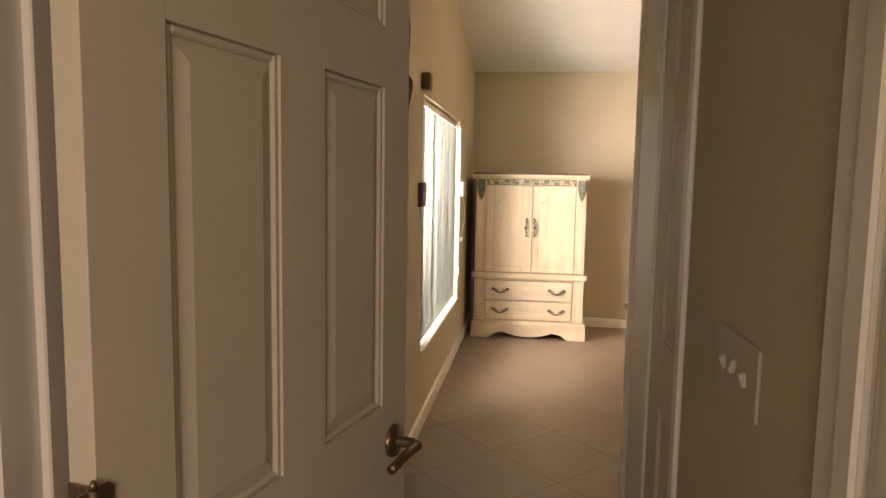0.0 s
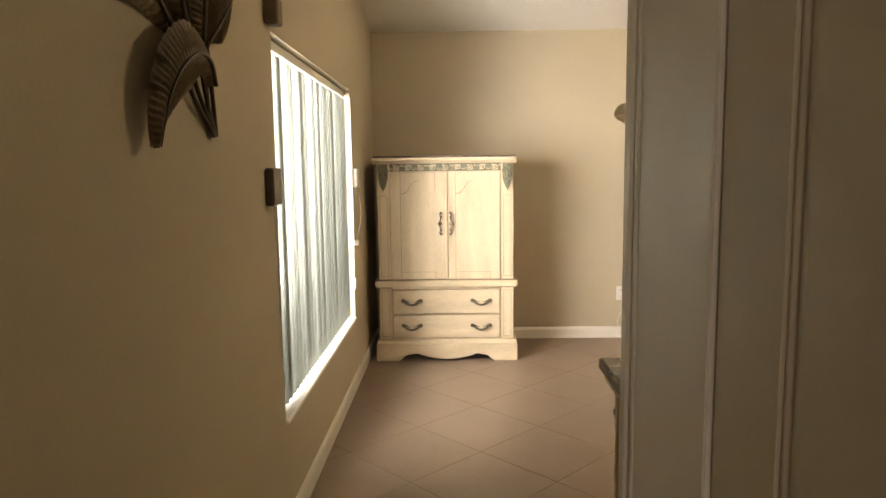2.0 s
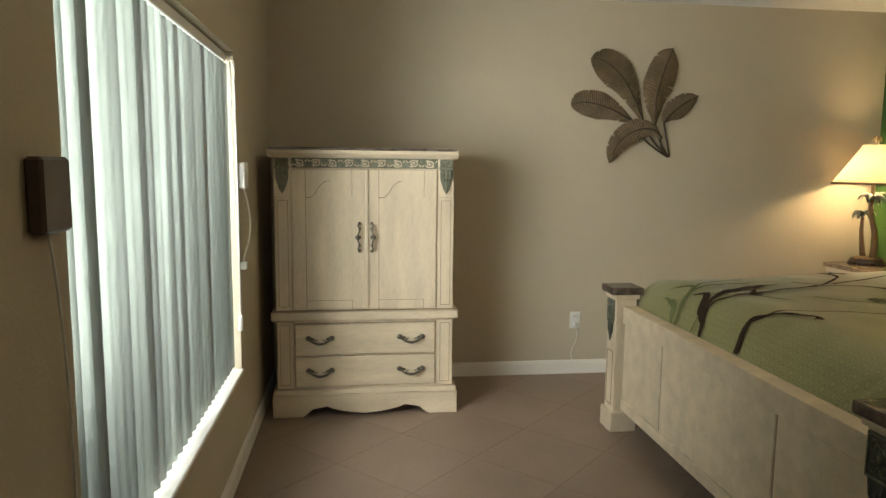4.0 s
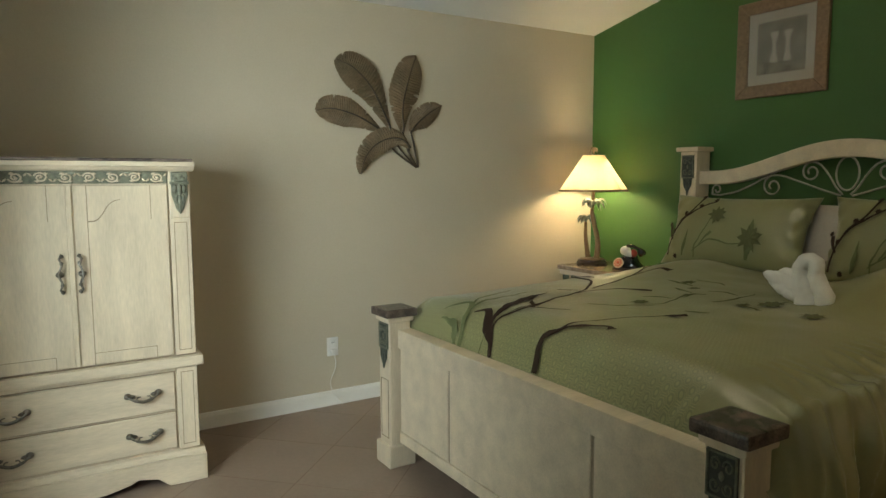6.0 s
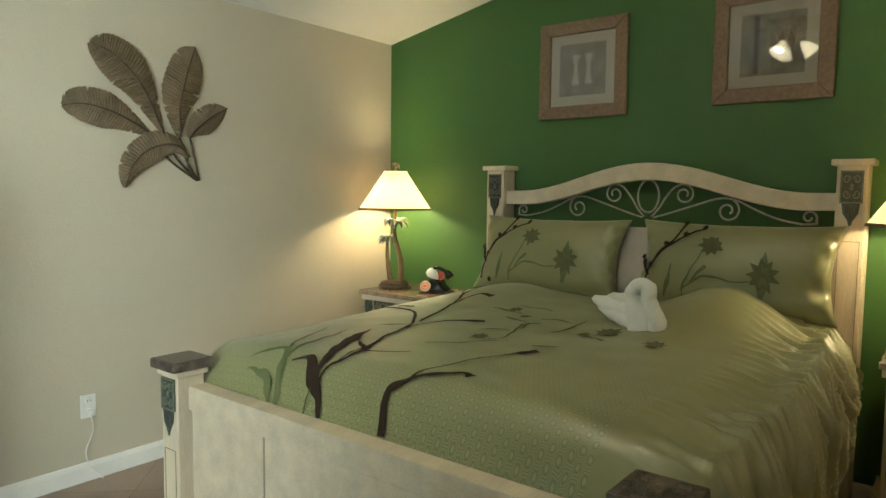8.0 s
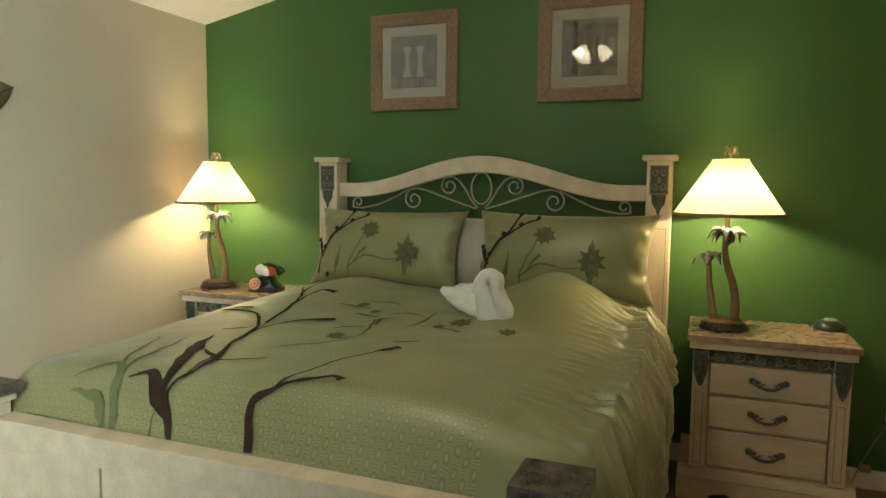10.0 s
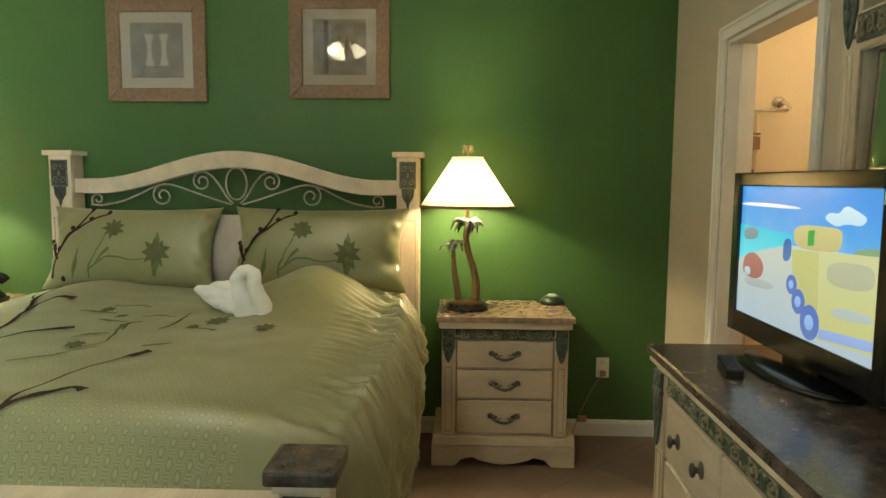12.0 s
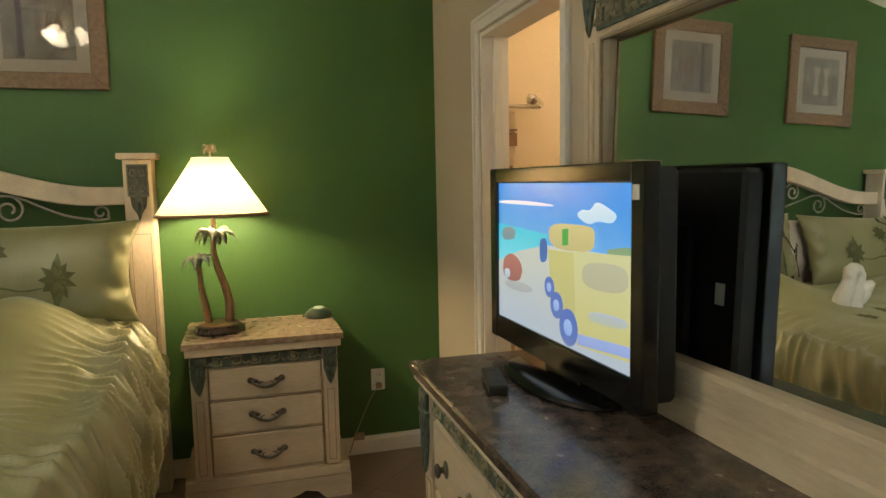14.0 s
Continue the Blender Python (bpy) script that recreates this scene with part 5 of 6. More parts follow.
single("towel_swan", bm, TOWEL, "white terry towel folded into a swan, resting on the bed", "towel", smooth=True, m=pose(BX, BY, 0.0))


# ---- wall leaf sculptures ----
def big_leaf(t, spine, width, seed, lift):
    """A banana leaf: ribbed halves on either side of a midrib, with torn edges."""
    rnd = random.Random(seed)
    run = bezier([(a, 0, b) for a, b in spine], 72)
    n = len(run) - 1
    tears = [{rnd.randrange(8, n - 4) for _ in range(3)} for _ in (0, 1)]
    bm = bmesh.new()
    rows = []
    for i, p in enumerate(run):
        u = i / n
        d = (run[min(i + 1, n)] - run[max(0, i - 1)]).normalized()
        q = Vector((-d.z, 0, d.x))
        w = width * min(1.0, 0.10 + 2.2 * u) ** 0.9 * max(0.03, 1 - max(0, (u - 0.42) / 0.58) ** 2.2) ** 0.72
        row = []
        for f in (-1, -0.66, -0.33, 0, 0.33, 0.66, 1):
            edge = 1 + 0.03 * math.sin(i * 1.9 + seed) * abs(f)
            if i in tears[f > 0]:
                edge *= 1 - 0.34 * abs(f) ** 3
            rib = 0.0022 * (1 if i % 2 else -1) * min(1, 3 * abs(f)) * min(1, 2.5 * (1.02 - abs(f)))
            sweep = d * (0.10 * w * abs(f))
            row.append(bm.verts.new(p + q * f * w * edge / 2 + sweep + Vector((0, -lift - 0.022 * math.sin(math.pi * u) + 0.018 * f * f + rib, 0))))
        rows.append(row)
    for a, b in zip(rows, rows[1:]):
        for j in range(6):
            bm.faces.new((a[j], a[j + 1], b[j + 1], b[j]))
    bmesh.ops.solidify(bm, geom=bm.faces[:], thickness=0.002)
    lf = part("leaf", bm, LEAFM, t)
    part("midrib", tube([p + Vector((0, -lift - 0.022 * math.sin(math.pi * i / n) - 0.003, 0)) for i, p in enumerate(run)], [0.006 - 0.0045 * i / n for i in range(n + 1)], 6), STEMM, lf)


def leaf_sculpture(m, label):
    t = thing("wall_sculpture", label, "wall art", m, "metal leaf wall sculptures")
    for spine, w, sd, lift in (([(-0.237, 0.223), (-0.416, 0.305), (-0.575, 0.342), (-0.672, 0.328)], 0.180, 1, 0.012),
                               ([(-0.191, 0.253), (-0.318, 0.469), (-0.439, 0.585), (-0.545, 0.632)], 0.220, 2, 0.022),
                               ([(-0.101, 0.223), (-0.113, 0.389), (-0.060, 0.580), (-0.006, 0.698)], 0.210, 8, 0.030),
                               ([(-0.041, 0.224), (-0.001, 0.280), (0.089, 0.350), (0.192, 0.402)], 0.145, 4, 0.016),
                               ([(-0.059, 0.123), (-0.123, 0.172), (-0.215, 0.176), (-0.315, 0.132), (-0.378, 0.056), (-0.402, -0.042)], 0.150, 5, 0.040)):
        big_leaf(t, spine, w, sd, lift)
    for a, b in (((-0.237, 0.223), -0.016), ((-0.191, 0.253), -0.006), ((-0.101, 0.223), 0.0), ((-0.041, 0.224), 0.012), ((-0.059, 0.123), -0.010)):
        pts = bezier([(a[0], -0.018, a[1]), (a[0] * 0.62 + b, -0.016, a[1] * 0.48), (0.006 + b * 0.5, -0.012, 0.0)], 14)
        part("stem", tube(pts, 0.0058, 7), STEMM, t)
    return t


leaf_sculpture(pose(2.06, YN, 1.462), "brown metal banana-leaf sculpture hanging on the beige wall")
leaf_sculpture(pose(XW, 3.035, 1.478, 0, 0, 90), "brown metal banana-leaf sculpture hanging beside the window")
bm = box(0, 0.05, -0.035, 0.035, -0.045, 0.045, 0.006)
box(0.012, 0.042, -0.036, 0.036, -0.03, -0.022, 0.002, bm)
single("curtain_bracket", bm, mat("brown_wood", (0.16, 0.105, 0.06), 0.5, scale=20), "brown wooden curtain bracket above the window corner", "bracket", m=pose(XW, 3.63, 1.928))


# ---- pictures ----
def picture(yc, zc0, seed, label, W=0.545, H=0.55):
    t = thing("framed_picture", label, "picture", pose(XE, yc, zc0, 0, 0, -90), "pictures above the bed")
    f = 0.072
    for k, pts in enumerate(([(-W / 2, -H / 2), (W / 2, -H / 2), (W / 2 - f, -H / 2 + f), (-W / 2 + f, -H / 2 + f)], [(W / 2, -H / 2), (W / 2, H / 2), (W / 2 - f, H / 2 - f), (W / 2 - f, -H / 2 + f)],
                             [(W / 2, H / 2), (-W / 2, H / 2), (-W / 2 + f, H / 2 - f), (W / 2 - f, H / 2 - f)], [(-W / 2, H / 2), (-W / 2, -H / 2), (-W / 2 + f, -H / 2 + f), (-W / 2 + f, H / 2 - f)])):
        part("frame_rail", prism(pts, -0.026, -0.001, "y", 0.004), WICKER, t)
    w, h = W / 2 - f - 0.001, H / 2 - f - 0.001
    part("mat", box(-w, w, -0.010, -0.004, -h, h), MATB, t)
    g = 0.055
    pr = part("print", box(-w + g, w - g, -0.0125, -0.0105, -h + g, h - g), PRINT, t, "faded brown-grey botanical print")
    if seed == 1:
        for s in (-1, 1):
            prof = [(0.012, -0.085), (0.026, -0.08), (0.012, -0.03), (0.010, 0.03), (0.026, 0.075), (0.020, 0.085)]
            pts = [(s * 0.04 + a, b) for a, b in prof] + [(s * 0.04 - a, b) for a, b in prof[::-1]]
            part("vase_shape", prism(pts, -0.0140, -0.0128, "y"), MATB, pr)
    else:
        part("column_shape", box(-0.085, -0.060, -0.0140, -0.0128, -h + g + 0.01, h - g - 0.01), mat("dark_ink", (0.10, 0.09, 0.085), 0.8, scale=40, vary=0.3), pr)
        for k in range(3):
            part("leaf_shape", prism([(0.0 + 0.04 * k, -0.08), (0.02 + 0.04 * k, 0.0), (0.0 + 0.04 * k, 0.06), (-0.015 + 0.04 * k, 0.0)], -0.0140, -0.0128, "y"), WICKER, pr)
    p = part("glass", box(-w, w, -0.0185, -0.0165, -h, h), GLASS, t)
    p.visible_shadow = False
    return t


picture(5.161, 2.128, 1, "square framed botanical print in a tan carved frame above the bed")
picture(4.160, 2.146, 2, "square framed column print in a tan carved frame above the bed")

# ---- dresser ----
DW, DD = 1.57, 2.886 - YS - 0.01
NX, NY = 1.460, 0.378


def cut_back(x0, x1, y0):
    """Plan of the dresser, cut back where the end of the entry wall stands."""
    return [(x0, y0), (x1, y0), (x1, NY), (NX, NY), (NX, DD), (x0, DD)]


t = thing("dresser", "long whitewashed dresser with dark polished stone top and green carved frieze", "dresser", pose(2.048, 2.886, 0.0, 0, 0, 180))
part("body", prism(cut_back(0.04, DW - 0.04, 0.05), 0.09, 0.859, "z"), CREAM, t)
part("plinth", apron(0.01, DW - 0.01, 0.10, 0.025, 0.055), CREAMH, t)
for a, back in ((0.01, DD), (DW - 0.04, NY)):
    part("plinth_end", box(a, a + 0.03, 0.055, back, 0, 0.10, 0.003), CREAM, t)
part("moulding", prism([(0.03, 0.10), (0.022, 0.106), (0.035, 0.14), (0.055, 0.15), (NY - 0.01, 0.15), (NY - 0.01, 0.10)], 0.012, DW - 0.012, "x"), CREAMH, t)
for a, b in ((0.035, 0.115), (DW - 0.115, DW - 0.035)):
    pilaster(t, a, b, 0.152, 0.60, 0.034)
    part("block", box(a, b, 0.030, 0.05, 0.60, 0.859, 0.002), CREAM, t)
    corbel(t, (a + b) / 2, 0.60, 0.845, 0.030, 0.072)
vine(t, 0.118, DW - 0.118, 0.785, 0.845, 0.040, VERD, GOLDV, "carved_frieze", "carved green vine frieze")
cw = (DW - 0.25) / 3
for c in range(3):
    x0 = 0.125 + c * cw
    for z0, z1 in ((0.165, 0.365), (0.375, 0.575), (0.585, 0.775)):
        drawer(t, x0 + 0.005, x0 + cw - 0.005, z0, z1, 0.05, (x0 + cw * 0.28, x0 + cw * 0.72), 0)
part("moulding", prism(cut_back(0.012, DW - 0.012, 0.012), 0.859, 0.882, "z", 0.004), CREAMH, t)
part("stone_top", prism(cut_back(0.0, DW, 0.0), 0.882, 0.914, "z", 0.006), GRANITE, t, "dark brown polished stone top")

# ---- dresser mirror ----
MW = 1.34
t = thing("dresser_mirror", "large whitewashed mirror with carved frame standing on the dresser", "mirror", pose(1.848, 2.50, 0.915, 0, 0, 180))
part("base_rail", prism([(0.030, 0.0), (0.030, 0.055), (0.038, 0.062), (0.040, 0.118), (0.050, 0.128), (0.11, 0.128), (0.11, 0.0)], 0.0, MW, "x", 0.002), CREAMH, t)
for a in (0.045, MW - 0.125):
    p = part("side_post", box(a, a + 0.080, 0.047, 0.11, 0.128, 1.10, 0.004), CREAM, t)
    for k in range(2):
        part("fluting", box(a + 0.018 + 0.026 * k, a + 0.034 + 0.026 * k, 0.041, 0.049, 0.16, 0.86, 0.003), CREAM, p)
    corbel(p, a + 0.040, 0.875, 1.09, 0.047, 0.062)
    part("cap", box(a - 0.012, a + 0.092, 0.034, 0.11, 1.10, 1.13, 0.006), CREAM, p)
part("top_rail", box(0.125, MW - 0.125, 0.045, 0.11, 0.868, 0.965, 0.004), CREAMH, t)
vine(t, 0.130, MW - 0.130, 0.883, 0.955, 0.037, VERD, PEWTERV, "carved_frieze", "dark carved frieze of dense leaves", 0.62)
ys = [0.125 + (MW - 0.25) * k / 40 for k in range(41)]
crest = lambda x: 1.065 + 0.12 * math.cos(math.pi * (x - MW / 2) / (MW - 0.25)) ** 2
part("crest_rail", prism([(x, crest(x)) for x in ys] + [(x, crest(x) - 0.06) for x in ys[::-1]], 0.05, 0.10, "y", 0.004), CREAMH, t)
for k in range(6):
    cx = 0.20 + (MW - 0.40) * k / 5
    s = 1 if k % 2 else -1
    pts = [(cx + s * 0.045 * (1 - 0.7 * i / 24) * math.cos(2.8 * math.pi * i / 24), 0.075, 1.005 + 0.036 * (1 - 0.7 * i / 24) * math.sin(2.8 * math.pi * i / 24)) for i in range(25)]
    part("iron_scroll", tube(pts, 0.006, 7), PEWTER, t)
bm = box(0.126, MW - 0.126, 0.0586, 0.0636, 0.129, 0.867)
for v in bm.verts:
    v.co.y += 0.020 * v.co.x + 0.021 * v.co.z
part("mirror_glass", bm, MIRROR, t, "clear silver mirror glass")
part("bead", join(join(box(0.125, 0.131, 0.050, 0.0575, 0.129, 0.867), box(MW - 0.131, MW - 0.125, 0.050, 0.0575, 0.129, 0.867)), box(0.131, MW - 0.131, 0.050, 0.0575, 0.861, 0.867)), LINE, t)

# ---- television ----
TW, TH = 0.795, 0.505
tv = thing("television", "black flat-screen television, switched on, standing on the dresser", "television", pose(2.098, 2.608, 0.915, 0, 0, 181.2))
bm = box(0, TW, 0, 0.035, 0.045, 0.045 + TH, 0.006, None, 2)
part("bezel", join(join(box(0, 0.042, 0, 0.04, 0.045, 0.045 + TH, 0.005, None, 2), box(TW - 0.042, TW, 0, 0.04, 0.045, 0.045 + TH, 0.005, None, 2)),
                   join(box(0.042, TW - 0.042, 0.0005, 0.04, 0.045 + TH - 0.042, 0.045 + TH, 0.004), box(0.042, TW - 0.042, 0.0005, 0.04, 0.045, 0.112, 0.004))), BLACK, tv, "glossy black bezel")
bm.free()
part("back", prism([(0.012, 0.06), (TW - 0.012, 0.06), (TW - 0.012, 0.045 + TH - 0.012), (0.012, 0.045 + TH - 0.012)], 0.04, 0.095, "y", 0.01), BLACKM, tv, "matt black back shell")
part("back_bulge", box(0.15, TW - 0.15, 0.095, 0.112, 0.10, 0.42, 0.01), BLACKM, tv)
part("label", box(TW - 0.080, TW - 0.052, 0.0952, 0.0965, 0.245, 0.292), WHITEP, tv, "small white sticker")
part("neck", prism([(TW / 2 - 0.10, 0.0), (TW / 2 + 0.10, 0.0), (TW / 2 + 0.07, 0.07), (TW / 2 - 0.07, 0.07)], 0.03, 0.07, "y", 0.004), BLACK, tv)
part("foot", lathe([(0.0, 0.0), (0.24, 0.0), (0.245, 0.006), (0.225, 0.014), (0.0, 0.020)], 40, (TW / 2, 0.03), None, 0.48), BLACK, tv, "oval glossy black foot", True)
part("sticker", box(TW - 0.036, TW - 0.012, -0.0008, 0.001, 0.045 + TH - 0.075, 0.045 + TH - 0.045), WHITEP, tv)
SX0, SX1, SZ0, SZ1 = 0.042, TW - 0.042, 0.112, 0.045 + TH - 0.042


def screen_paint(name, top, low, strength=1.0):
    """Glowing picture area, with a soft vertical run of colour."""
    m = bpy.data.materials.new(name)
    m.use_nodes = True
    n, l = m.node_tree.nodes, m.node_tree.links
    b = n["Principled BSDF"]
    b.inputs["Base Color"].default_value, b.inputs["Roughness"].default_value = (0.01, 0.01, 0.01, 1), 0.25
    tc, sep, ramp, no = n.new("ShaderNodeTexCoord"), n.new("ShaderNodeSeparateXYZ"), n.new("ShaderNodeValToRGB"), n.new("ShaderNodeTexNoise")
    no.inputs["Scale"].default_value = 9
    add = n.new("ShaderNodeMath")
    add.operation = "MULTIPLY_ADD"
    add.inputs[1].default_value = 0.25
    l.new(tc.outputs["Object"], no.inputs["Vector"])
    l.new(tc.outputs["Generated"], sep.inputs[0])
    l.new(no.outputs[0], add.inputs[0])
    l.new(sep.outputs["Z"], add.inputs[2])
    ramp.color_ramp.elements[0].color, ramp.color_ramp.elements[1].color = (*low, 1), (*top, 1)
    ramp.color_ramp.elements[0].position, ramp.color_ramp.elements[1].position = 0.15, 1.05
    l.new(add.outputs[0], ramp.inputs[0])
    l.new(ramp.outputs[0], b.inputs["Emission Color"])
    b.inputs["Emission Strength"].default_value = strength
    return m


def shown(name, pts, layer, material):
    w, h = SX1 - SX0, SZ1 - SZ0
    if name in ("cloud", "rock", "shadow", "small_car", "small_car_front", "truck_box", "windscreen", "mirror_shape", "grille"):
        for _ in range(2):
            pts = [(p[0] + f * (q[0] - p[0]), p[1] + f * (q[1] - p[1])) for p, q in zip(pts, pts[1:] + pts[:1]) for f in (0.22, 0.78)]
    return part(name, prism([(SX0 + a * w, SZ1 - b * h) for a, b in pts], 0.012 - 0.0012 * layer, 0.0125 - 0.0012 * (layer - 1) - 0.0006, "y"), material, screen)


BRT = 0.62
screen = part("screen", box(SX0, SX1, 0.012, 0.016, SZ0, SZ1), screen_paint("screen_sky", (0.06, 0.36, 0.92), (0.46, 0.82, 1.0), BRT), tv, "lit screen showing a cartoon truck on a beach")
shown("cloud", [(0.0, 0.13), (0.25, 0.12), (0.50, 0.135), (0.50, 0.15), (0.0, 0.15)], 1, screen_paint("screen_cloud", (0.95, 1, 1), (0.8, 0.95, 1), BRT))
shown("cloud", [(0.66, 0.19), (0.70, 0.15), (0.75, 0.16), (0.79, 0.10), (0.85, 0.13), (0.91, 0.17), (0.88, 0.22), (0.80, 0.21), (0.74, 0.24)], 1, screen_paint("screen_cloud_soft", (0.75, 0.92, 1), (0.6, 0.85, 1), BRT))
shown("sea", [(0.0, 0.30), (0.45, 0.33), (0.45, 0.42), (0.22, 0.50), (0.0, 0.60)], 1, screen_paint("screen_sea", (0.10, 0.68, 0.85), (0.30, 0.90, 0.95), BRT))
shown("sand", [(0.0, 0.58), (0.20, 0.48), (0.44, 0.40), (1.0, 0.38), (1.0, 1.0), (0.0, 1.0)], 2, screen_paint("screen_sand", (0.72, 0.70, 0.58), (0.55, 0.62, 0.68), BRT))
shown("rock", [(0.04, 0.34), (0.12, 0.31), (0.18, 0.33), (0.17, 0.40), (0.05, 0.42)], 3, screen_paint("screen_rock", (0.30, 0.35, 0.36), (0.22, 0.32, 0.36), BRT))
shown("hill", [(0.86, 0.36), (0.96, 0.33), (1.0, 0.34), (1.0, 0.42), (0.86, 0.41)], 3, screen_paint("screen_hill", (0.30, 0.45, 0.22), (0.35, 0.45, 0.25), BRT))
shown("shadow", [(0.05, 0.72), (0.25, 0.69), (0.35, 0.72), (0.28, 0.76), (0.1, 0.77)], 3, screen_paint("screen_shade", (0.55, 0.55, 0.50), (0.5, 0.5, 0.5), BRT))
shown("small_car", [(0.05, 0.62), (0.07, 0.54), (0.14, 0.50), (0.21, 0.53), (0.25, 0.60), (0.22, 0.69), (0.12, 0.71), (0.06, 0.68)], 4, screen_paint("screen_red", (0.56, 0.22, 0.17), (0.42, 0.17, 0.14), BRT))
shown("small_car_front", [(0.07, 0.63), (0.12, 0.62), (0.13, 0.68), (0.08, 0.70)], 5, screen_paint("screen_pale", (0.7, 0.8, 0.85), (0.5, 0.6, 0.7), BRT))
shown("truck_box", [(0.47, 0.25), (0.76, 0.24), (0.79, 0.27), (0.78, 0.40), (0.48, 0.41)], 4, screen_paint("screen_gold", (0.74, 0.62, 0.26), (0.66, 0.56, 0.24), BRT))
shown("truck_side", [(0.47, 0.42), (0.66, 0.41), (0.68, 0.96), (0.60, 0.90), (0.50, 0.74)], 5, screen_paint("screen_amber", (0.70, 0.64, 0.24), (0.58, 0.54, 0.22), BRT))
shown("truck_cab", [(0.66, 0.40), (1.0, 0.37), (1.0, 0.92), (0.68, 0.96)], 6, screen_paint("screen_yellow", (0.76, 0.72, 0.36), (0.70, 0.64, 0.24), BRT))
shown("windscreen", [(0.72, 0.45), (0.98, 0.42), (0.98, 0.58), (0.72, 0.60)], 7, screen_paint("screen_tan", (0.60, 0.58, 0.38), (0.58, 0.54, 0.34), BRT))
shown("bumper", [(0.69, 0.885), (1.0, 0.84), (1.0, 0.90), (0.69, 0.95)], 7, screen_paint("screen_bumper", (0.42, 0.52, 0.85), (0.36, 0.46, 0.80), BRT))
shown("grille", [(0.76, 0.72), (0.98, 0.70), (0.98, 0.76), (0.76, 0.79)], 7, screen_paint("screen_blue_grey", (0.55, 0.60, 0.65), (0.6, 0.62, 0.4), BRT))
shown("mirror_shape", [(0.41, 0.36), (0.47, 0.35), (0.47, 0.50), (0.41, 0.52)], 7, screen_paint("screen_navy", (0.06, 0.16, 0.45), (0.10, 0.22, 0.55), BRT))
shown("mark", [(0.585, 0.28), (0.625, 0.27), (0.625, 0.37), (0.585, 0.38)], 7, screen_paint("screen_green", (0.10, 0.45, 0.08), (0.10, 0.45, 0.08), BRT))
for cx, cz, r in ((0.49, 0.66, 0.050), (0.545, 0.76, 0.062), (0.63, 0.87, 0.085)):
    shown("wheel", [(cx + r * 0.75 * math.cos(math.pi * k / 10), cz + r * 1.35 * math.sin(math.pi * k / 10)) for k in range(20)], 8, screen_paint("screen_blue", (0.14, 0.22, 0.58), (0.16, 0.24, 0.55), BRT))
    shown("hub", [(cx + r * 0.34 * math.cos(math.pi * k / 8), cz + r * 0.6 * math.sin(math.pi * k / 8)) for k in range(16)], 9, screen_paint("screen_hub", (0.45, 0.60, 0.95), (0.35, 0.5, 0.9), BRT))
t = thing("remote_control", "black plastic remote control lying on the dresser", "remote", pose(1.735, 2.737, 0.915, 0, 0, 167))
part("body", box(-0.085, 0.085, -0.024, 0.024, 0.0, 0.024, 0.010, None, 3), BLACKM, t)
for k in range(5):
    part("button", box(-0.060 + 0.025 * k, -0.046 + 0.025 * k, -0.012, 0.012, 0.0235, 0.0262, 0.001), mat("grey_rubber", (0.05, 0.05, 0.055), 0.6), t)

# ---- bathroom seen through the doorway ----
t = thing("shower_rod", "chrome shower curtain rod across the bathroom", "curtain rod", pose(3.40, 2.23, 1.80))
part("rod", tube([(0, 0.05, 0), (0, -0.38, 0)], 0.011, 12), CHROME, t)
part("arm", tube(bezier([(0, -0.38, 0), (0.05, -0.42, 0.02), (0.12, -0.43, 0.05), (0.205, -0.43, 0.06)], 20), 0.011, 12), CHROME, t)
part("flange", moved(lathe([(0.0, -0.02), (0.028, -0.018), (0.032, 0.0), (0.0, 0.0)], 20), pose(0.203, -0.43, 0.06, 0, 90, 0)), CHROME, t)
t = thing("shower_curtain", "cream shower curtain with brown bands hanging from the rod", "curtain", pose(3.40, 2.23, 0.0))
bm = bmesh.new()
cols = []
for k in range(61):
    y = 0.03 - 0.28 * k / 60
    cols.append([bm.verts.new((0.012 * math.sin(k * 0.75), y, z)) for z in (0.05, 0.9, 1.775)])
for a, b in zip(cols, cols[1:]):
    for j in range(2):
        bm.faces.new((a[j], b[j], b[j + 1], a[j + 1])).smooth = True
bmesh.ops.solidify(bm, geom=bm.faces[:], thickness=0.002)
part("cloth", bm, CURTAIN, t, "", True)
for z0, z1, material in ((1.60, 1.665, mat("brown_band", (0.20, 0.11, 0.06), 0.8)), (1.675, 1.685, mat("dark_band", (0.10, 0.06, 0.04), 0.8))):
    part("band", box(-0.018, -0.014, -0.25, 0.03, z0, z1), material, t)
part("motif", join(box(-0.018, -0.0155, -0.225, -0.165, 1.30, 1.50), box(-0.020, -0.0185, -0.205, -0.185, 1.34, 1.46)), WICKER, t)
for k in range(4):
    y = 0.0 - 0.055 * k
    part("ring", tube([(0.018 * math.cos(a), y, 1.795 + 0.022 * math.sin(a)) for a in [2 * math.pi * i / 14 for i in range(15)]], 0.0025, 6), CHROME, t)
# unseen fixture, invented to go with the bathroom's added bulb
t = thing("bathroom_light", "round frosted ceiling light, added out of view in the bathroom, lit", "ceiling light", pose(2.75, 1.45, 2.50))
part("pan", lathe([(0.0, 0.0), (0.15, 0.0), (0.15, -0.02), (0.0, -0.021)], 28), CHROME, t)
d = part("diffuser", lathe([(0.14, -0.022), (0.13, -0.06), (0.08, -0.085), (0.0, -0.095)], 28), glow("frosted_glass_lit", (1, 0.75, 0.45), 3), t, "", True)
d.visible_shadow = False

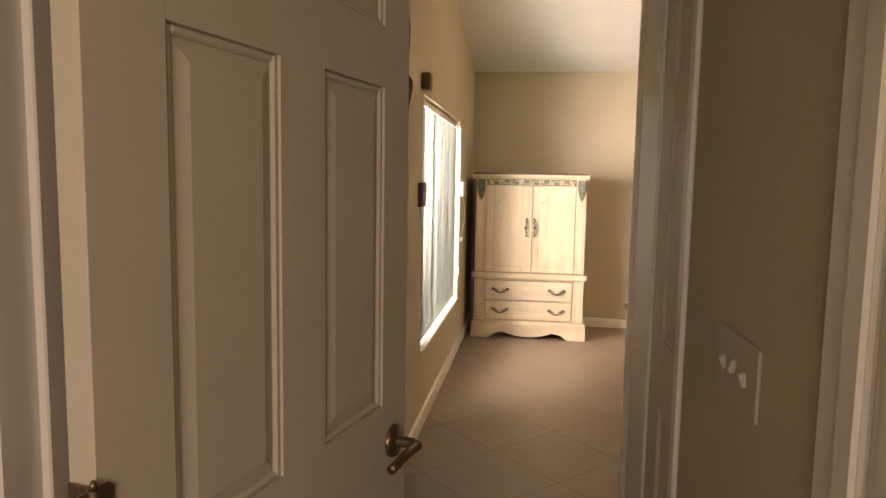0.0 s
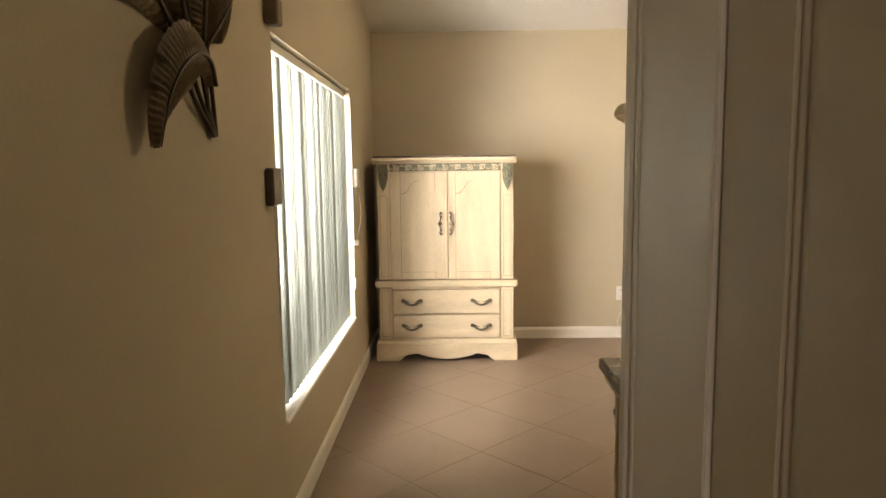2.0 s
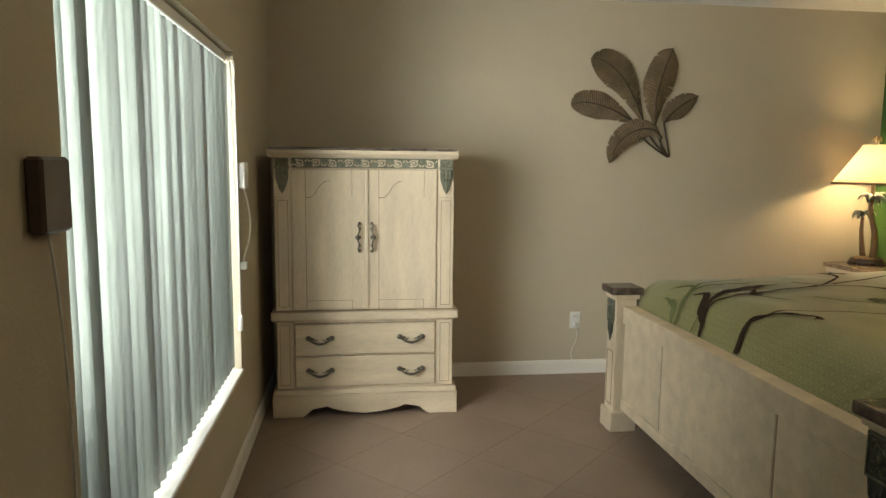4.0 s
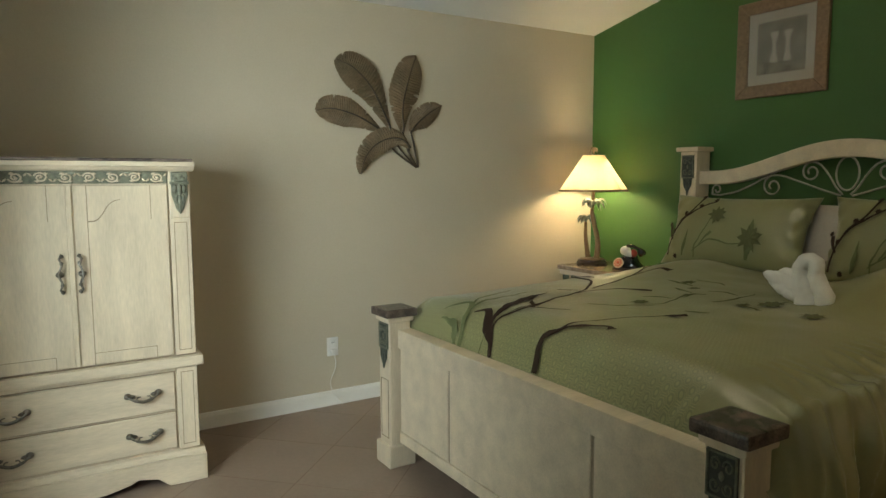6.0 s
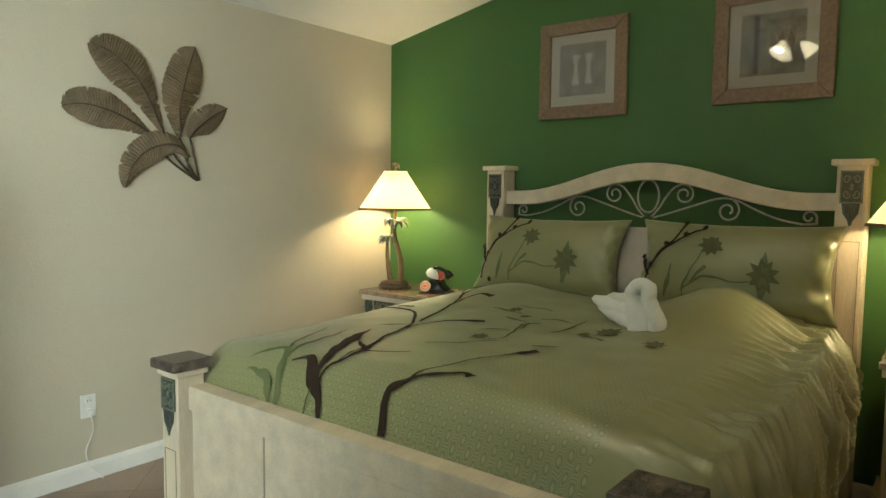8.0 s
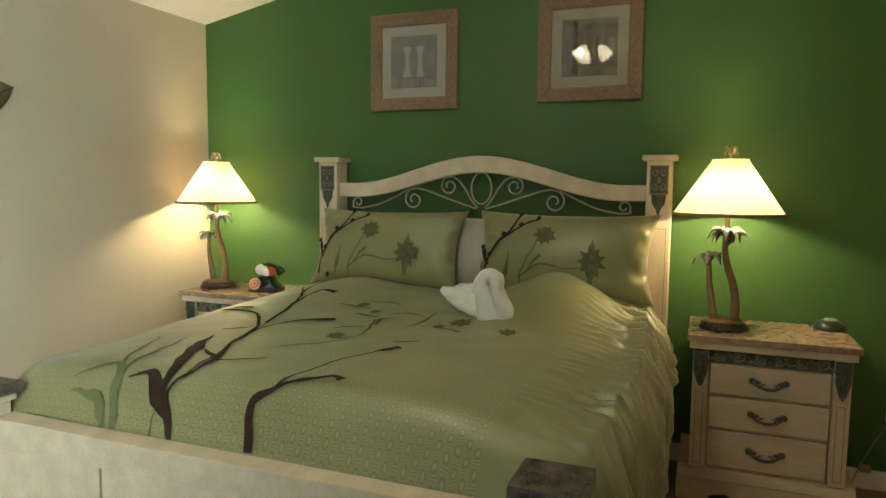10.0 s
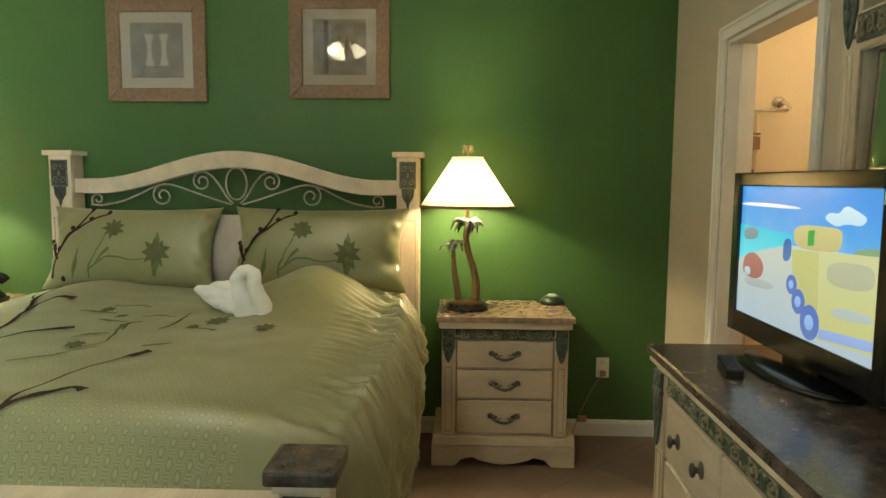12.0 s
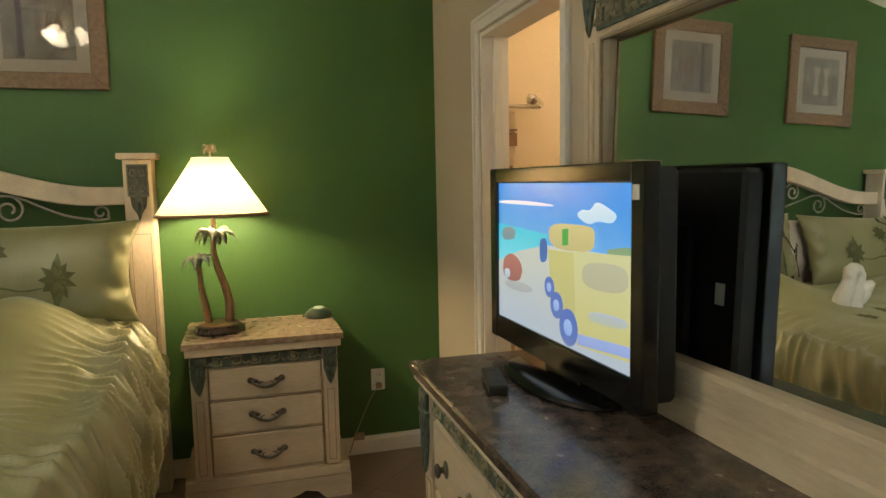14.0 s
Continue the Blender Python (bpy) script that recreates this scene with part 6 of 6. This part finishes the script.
# ---- ceiling fan ----
FX, FY = 1.50, 4.50
FZ = zc(FY)
t = thing("ceiling_fan", "ceiling fan with three lit glass shades hanging from the vaulted ceiling", "ceiling fan", pose(FX, FY, FZ))
part("canopy", lathe([(0.0, 0.015), (0.075, 0.015), (0.07, -0.03), (0.03, -0.07), (0.012, -0.075)], 24), BRONZE, t, "", True)
part("downrod", tube([(0, 0, -0.06), (0, 0, -0.14)], 0.012, 12), BRONZE, t)
part("motor", lathe([(0.02, -0.13), (0.09, -0.14), (0.115, -0.17), (0.115, -0.22), (0.08, -0.25), (0.06, -0.28), (0.05, -0.30), (0.0, -0.305)], 28), BRONZE, t, "", True)
bl = prism([(0.16, -0.05), (0.60, -0.068), (0.63, -0.05), (0.63, 0.05), (0.60, 0.068), (0.16, 0.05)], -0.004, 0.004, "z", 0.002)
blade = mesh_of("blade", bl, DKWOOD)
arm_mesh = mesh_of("blade_iron", box(0.08, 0.22, -0.018, 0.018, -0.004, 0.004, 0.002), BRONZE)
for k in range(5):
    b = new("blade", blade)
    b.parent = t
    b.matrix_basis = Matrix.Rotation(2 * math.pi * k / 5 + 0.3, 4, "Z") @ pose(0, 0, -0.195, 11)
    a = new("blade_iron", arm_mesh)
    a.parent = t
    a.matrix_basis = Matrix.Rotation(2 * math.pi * k / 5 + 0.3, 4, "Z") @ pose(0, 0, -0.205, 6)
LIT = glow("lit_frosted_glass", (1.0, 0.86, 0.62), 5.0, (0.8, 0.75, 0.65))
for k in range(3):
    a = 2 * math.pi * k / 3 + 0.5
    m = Matrix.Rotation(a, 4, "Z") @ pose(0.075, 0, -0.315, 0, -38, 0)
    bm = lathe([(0.020, 0.0), (0.030, -0.015), (0.040, -0.05), (0.048, -0.08), (0.062, -0.105)], 20)
    for f in [f for f in bm.faces if len(f.verts) > 4]:
        bm.faces.remove(f)
    bmesh.ops.solidify(bm, geom=bm.faces[:], thickness=0.002)
    s = part("shade", moved(bm, m), LIT, t, "bell-shaped frosted glass shade, lit", True)
    s.visible_shadow = False
    part("socket", moved(lathe([(0.0, 0.035), (0.016, 0.03), (0.022, 0.0), (0.022, -0.004)], 14), m), BRONZE, t)


# ---- ground and floor ----
single("ground", box(-60, 60, -60, 60, -0.35, -0.30), mat("lawn", (0.07, 0.10, 0.035), 0.9, scale=3, vary=0.3), "green lawn outside the house", "ground", "structure")
bm = box(-1.42, XE + T, -1.72, YN + T, -0.12, -0.0007)
floor = single("floor", bm, GROUT, "tan ceramic floor tiles laid diagonally", "floor", "structure")


def clip(poly, axis, limit, keep_above):
    out = []
    for k, p in enumerate(poly):
        q = poly[(k + 1) % len(poly)]
        a, b = (p[axis] - limit) * (1 if keep_above else -1), (q[axis] - limit) * (1 if keep_above else -1)
        if a >= 0:
            out.append(p)
        if (a >= 0) != (b >= 0):
            f = a / (a - b)
            out.append((p[0] + f * (q[0] - p[0]), p[1] + f * (q[1] - p[1])))
    return out


SIDE, JOINT = 0.46, 0.0042
D = SIDE / math.sqrt(2)
R = (SIDE - JOINT) / math.sqrt(2)
ZONES = [(XW, XE, YS, YN), (XW, 0.46, 0.72, YS), (-0.43, 0.44, -1.6, 0.72)]


def tile_mesh(poly):
    bm = bmesh.new()
    lo = [bm.verts.new((a, b, 0)) for a, b in poly]
    hi = [bm.verts.new((a * 0.998 + 0.002 * sum(p[0] for p in poly) / len(poly), b * 0.998 + 0.002 * sum(p[1] for p in poly) / len(poly), 0.0020)) for a, b in poly]
    bm.faces.new(hi)
    for k in range(len(poly)):
        j = (k + 1) % len(poly)
        bm.faces.new((lo[k], lo[j], hi[j], hi[k]))
    return mesh_of("tile", bm, TILE)


WHOLE = tile_mesh([(R, 0), (0, R), (-R, 0), (0, -R)])
for x0, x1, y0, y1 in ZONES:
    for i in range(-8, 16):
        for j in range(-22, 14):
            if (i + j) % 2:
                continue
            cx, cy = -0.085 + 0.0 + i * D, 4.42 + j * D
            if cx + R < x0 or cx - R > x1 or cy + R < y0 or cy - R > y1:
                continue
            poly = [(R, 0), (0, R), (-R, 0), (0, -R)]
            for axis, lim, above in ((0, x0 - cx, True), (0, x1 - cx, False), (1, y0 - cy, True), (1, y1 - cy, False)):
                poly = clip(poly, axis, lim, above) if len(poly) > 2 else poly
            if len(poly) < 3:
                continue
            area_of = abs(sum(p[0] * q[1] - q[0] * p[1] for p, q in zip(poly, poly[1:] + poly[:1]))) / 2
            if area_of < 0.0008:
                continue
            o = new("tile", WHOLE if len(poly) == 4 and area_of > 2 * R * R - 1e-6 else tile_mesh(poly))
            o.parent = floor
            o.location = (cx, cy, -0.0020)
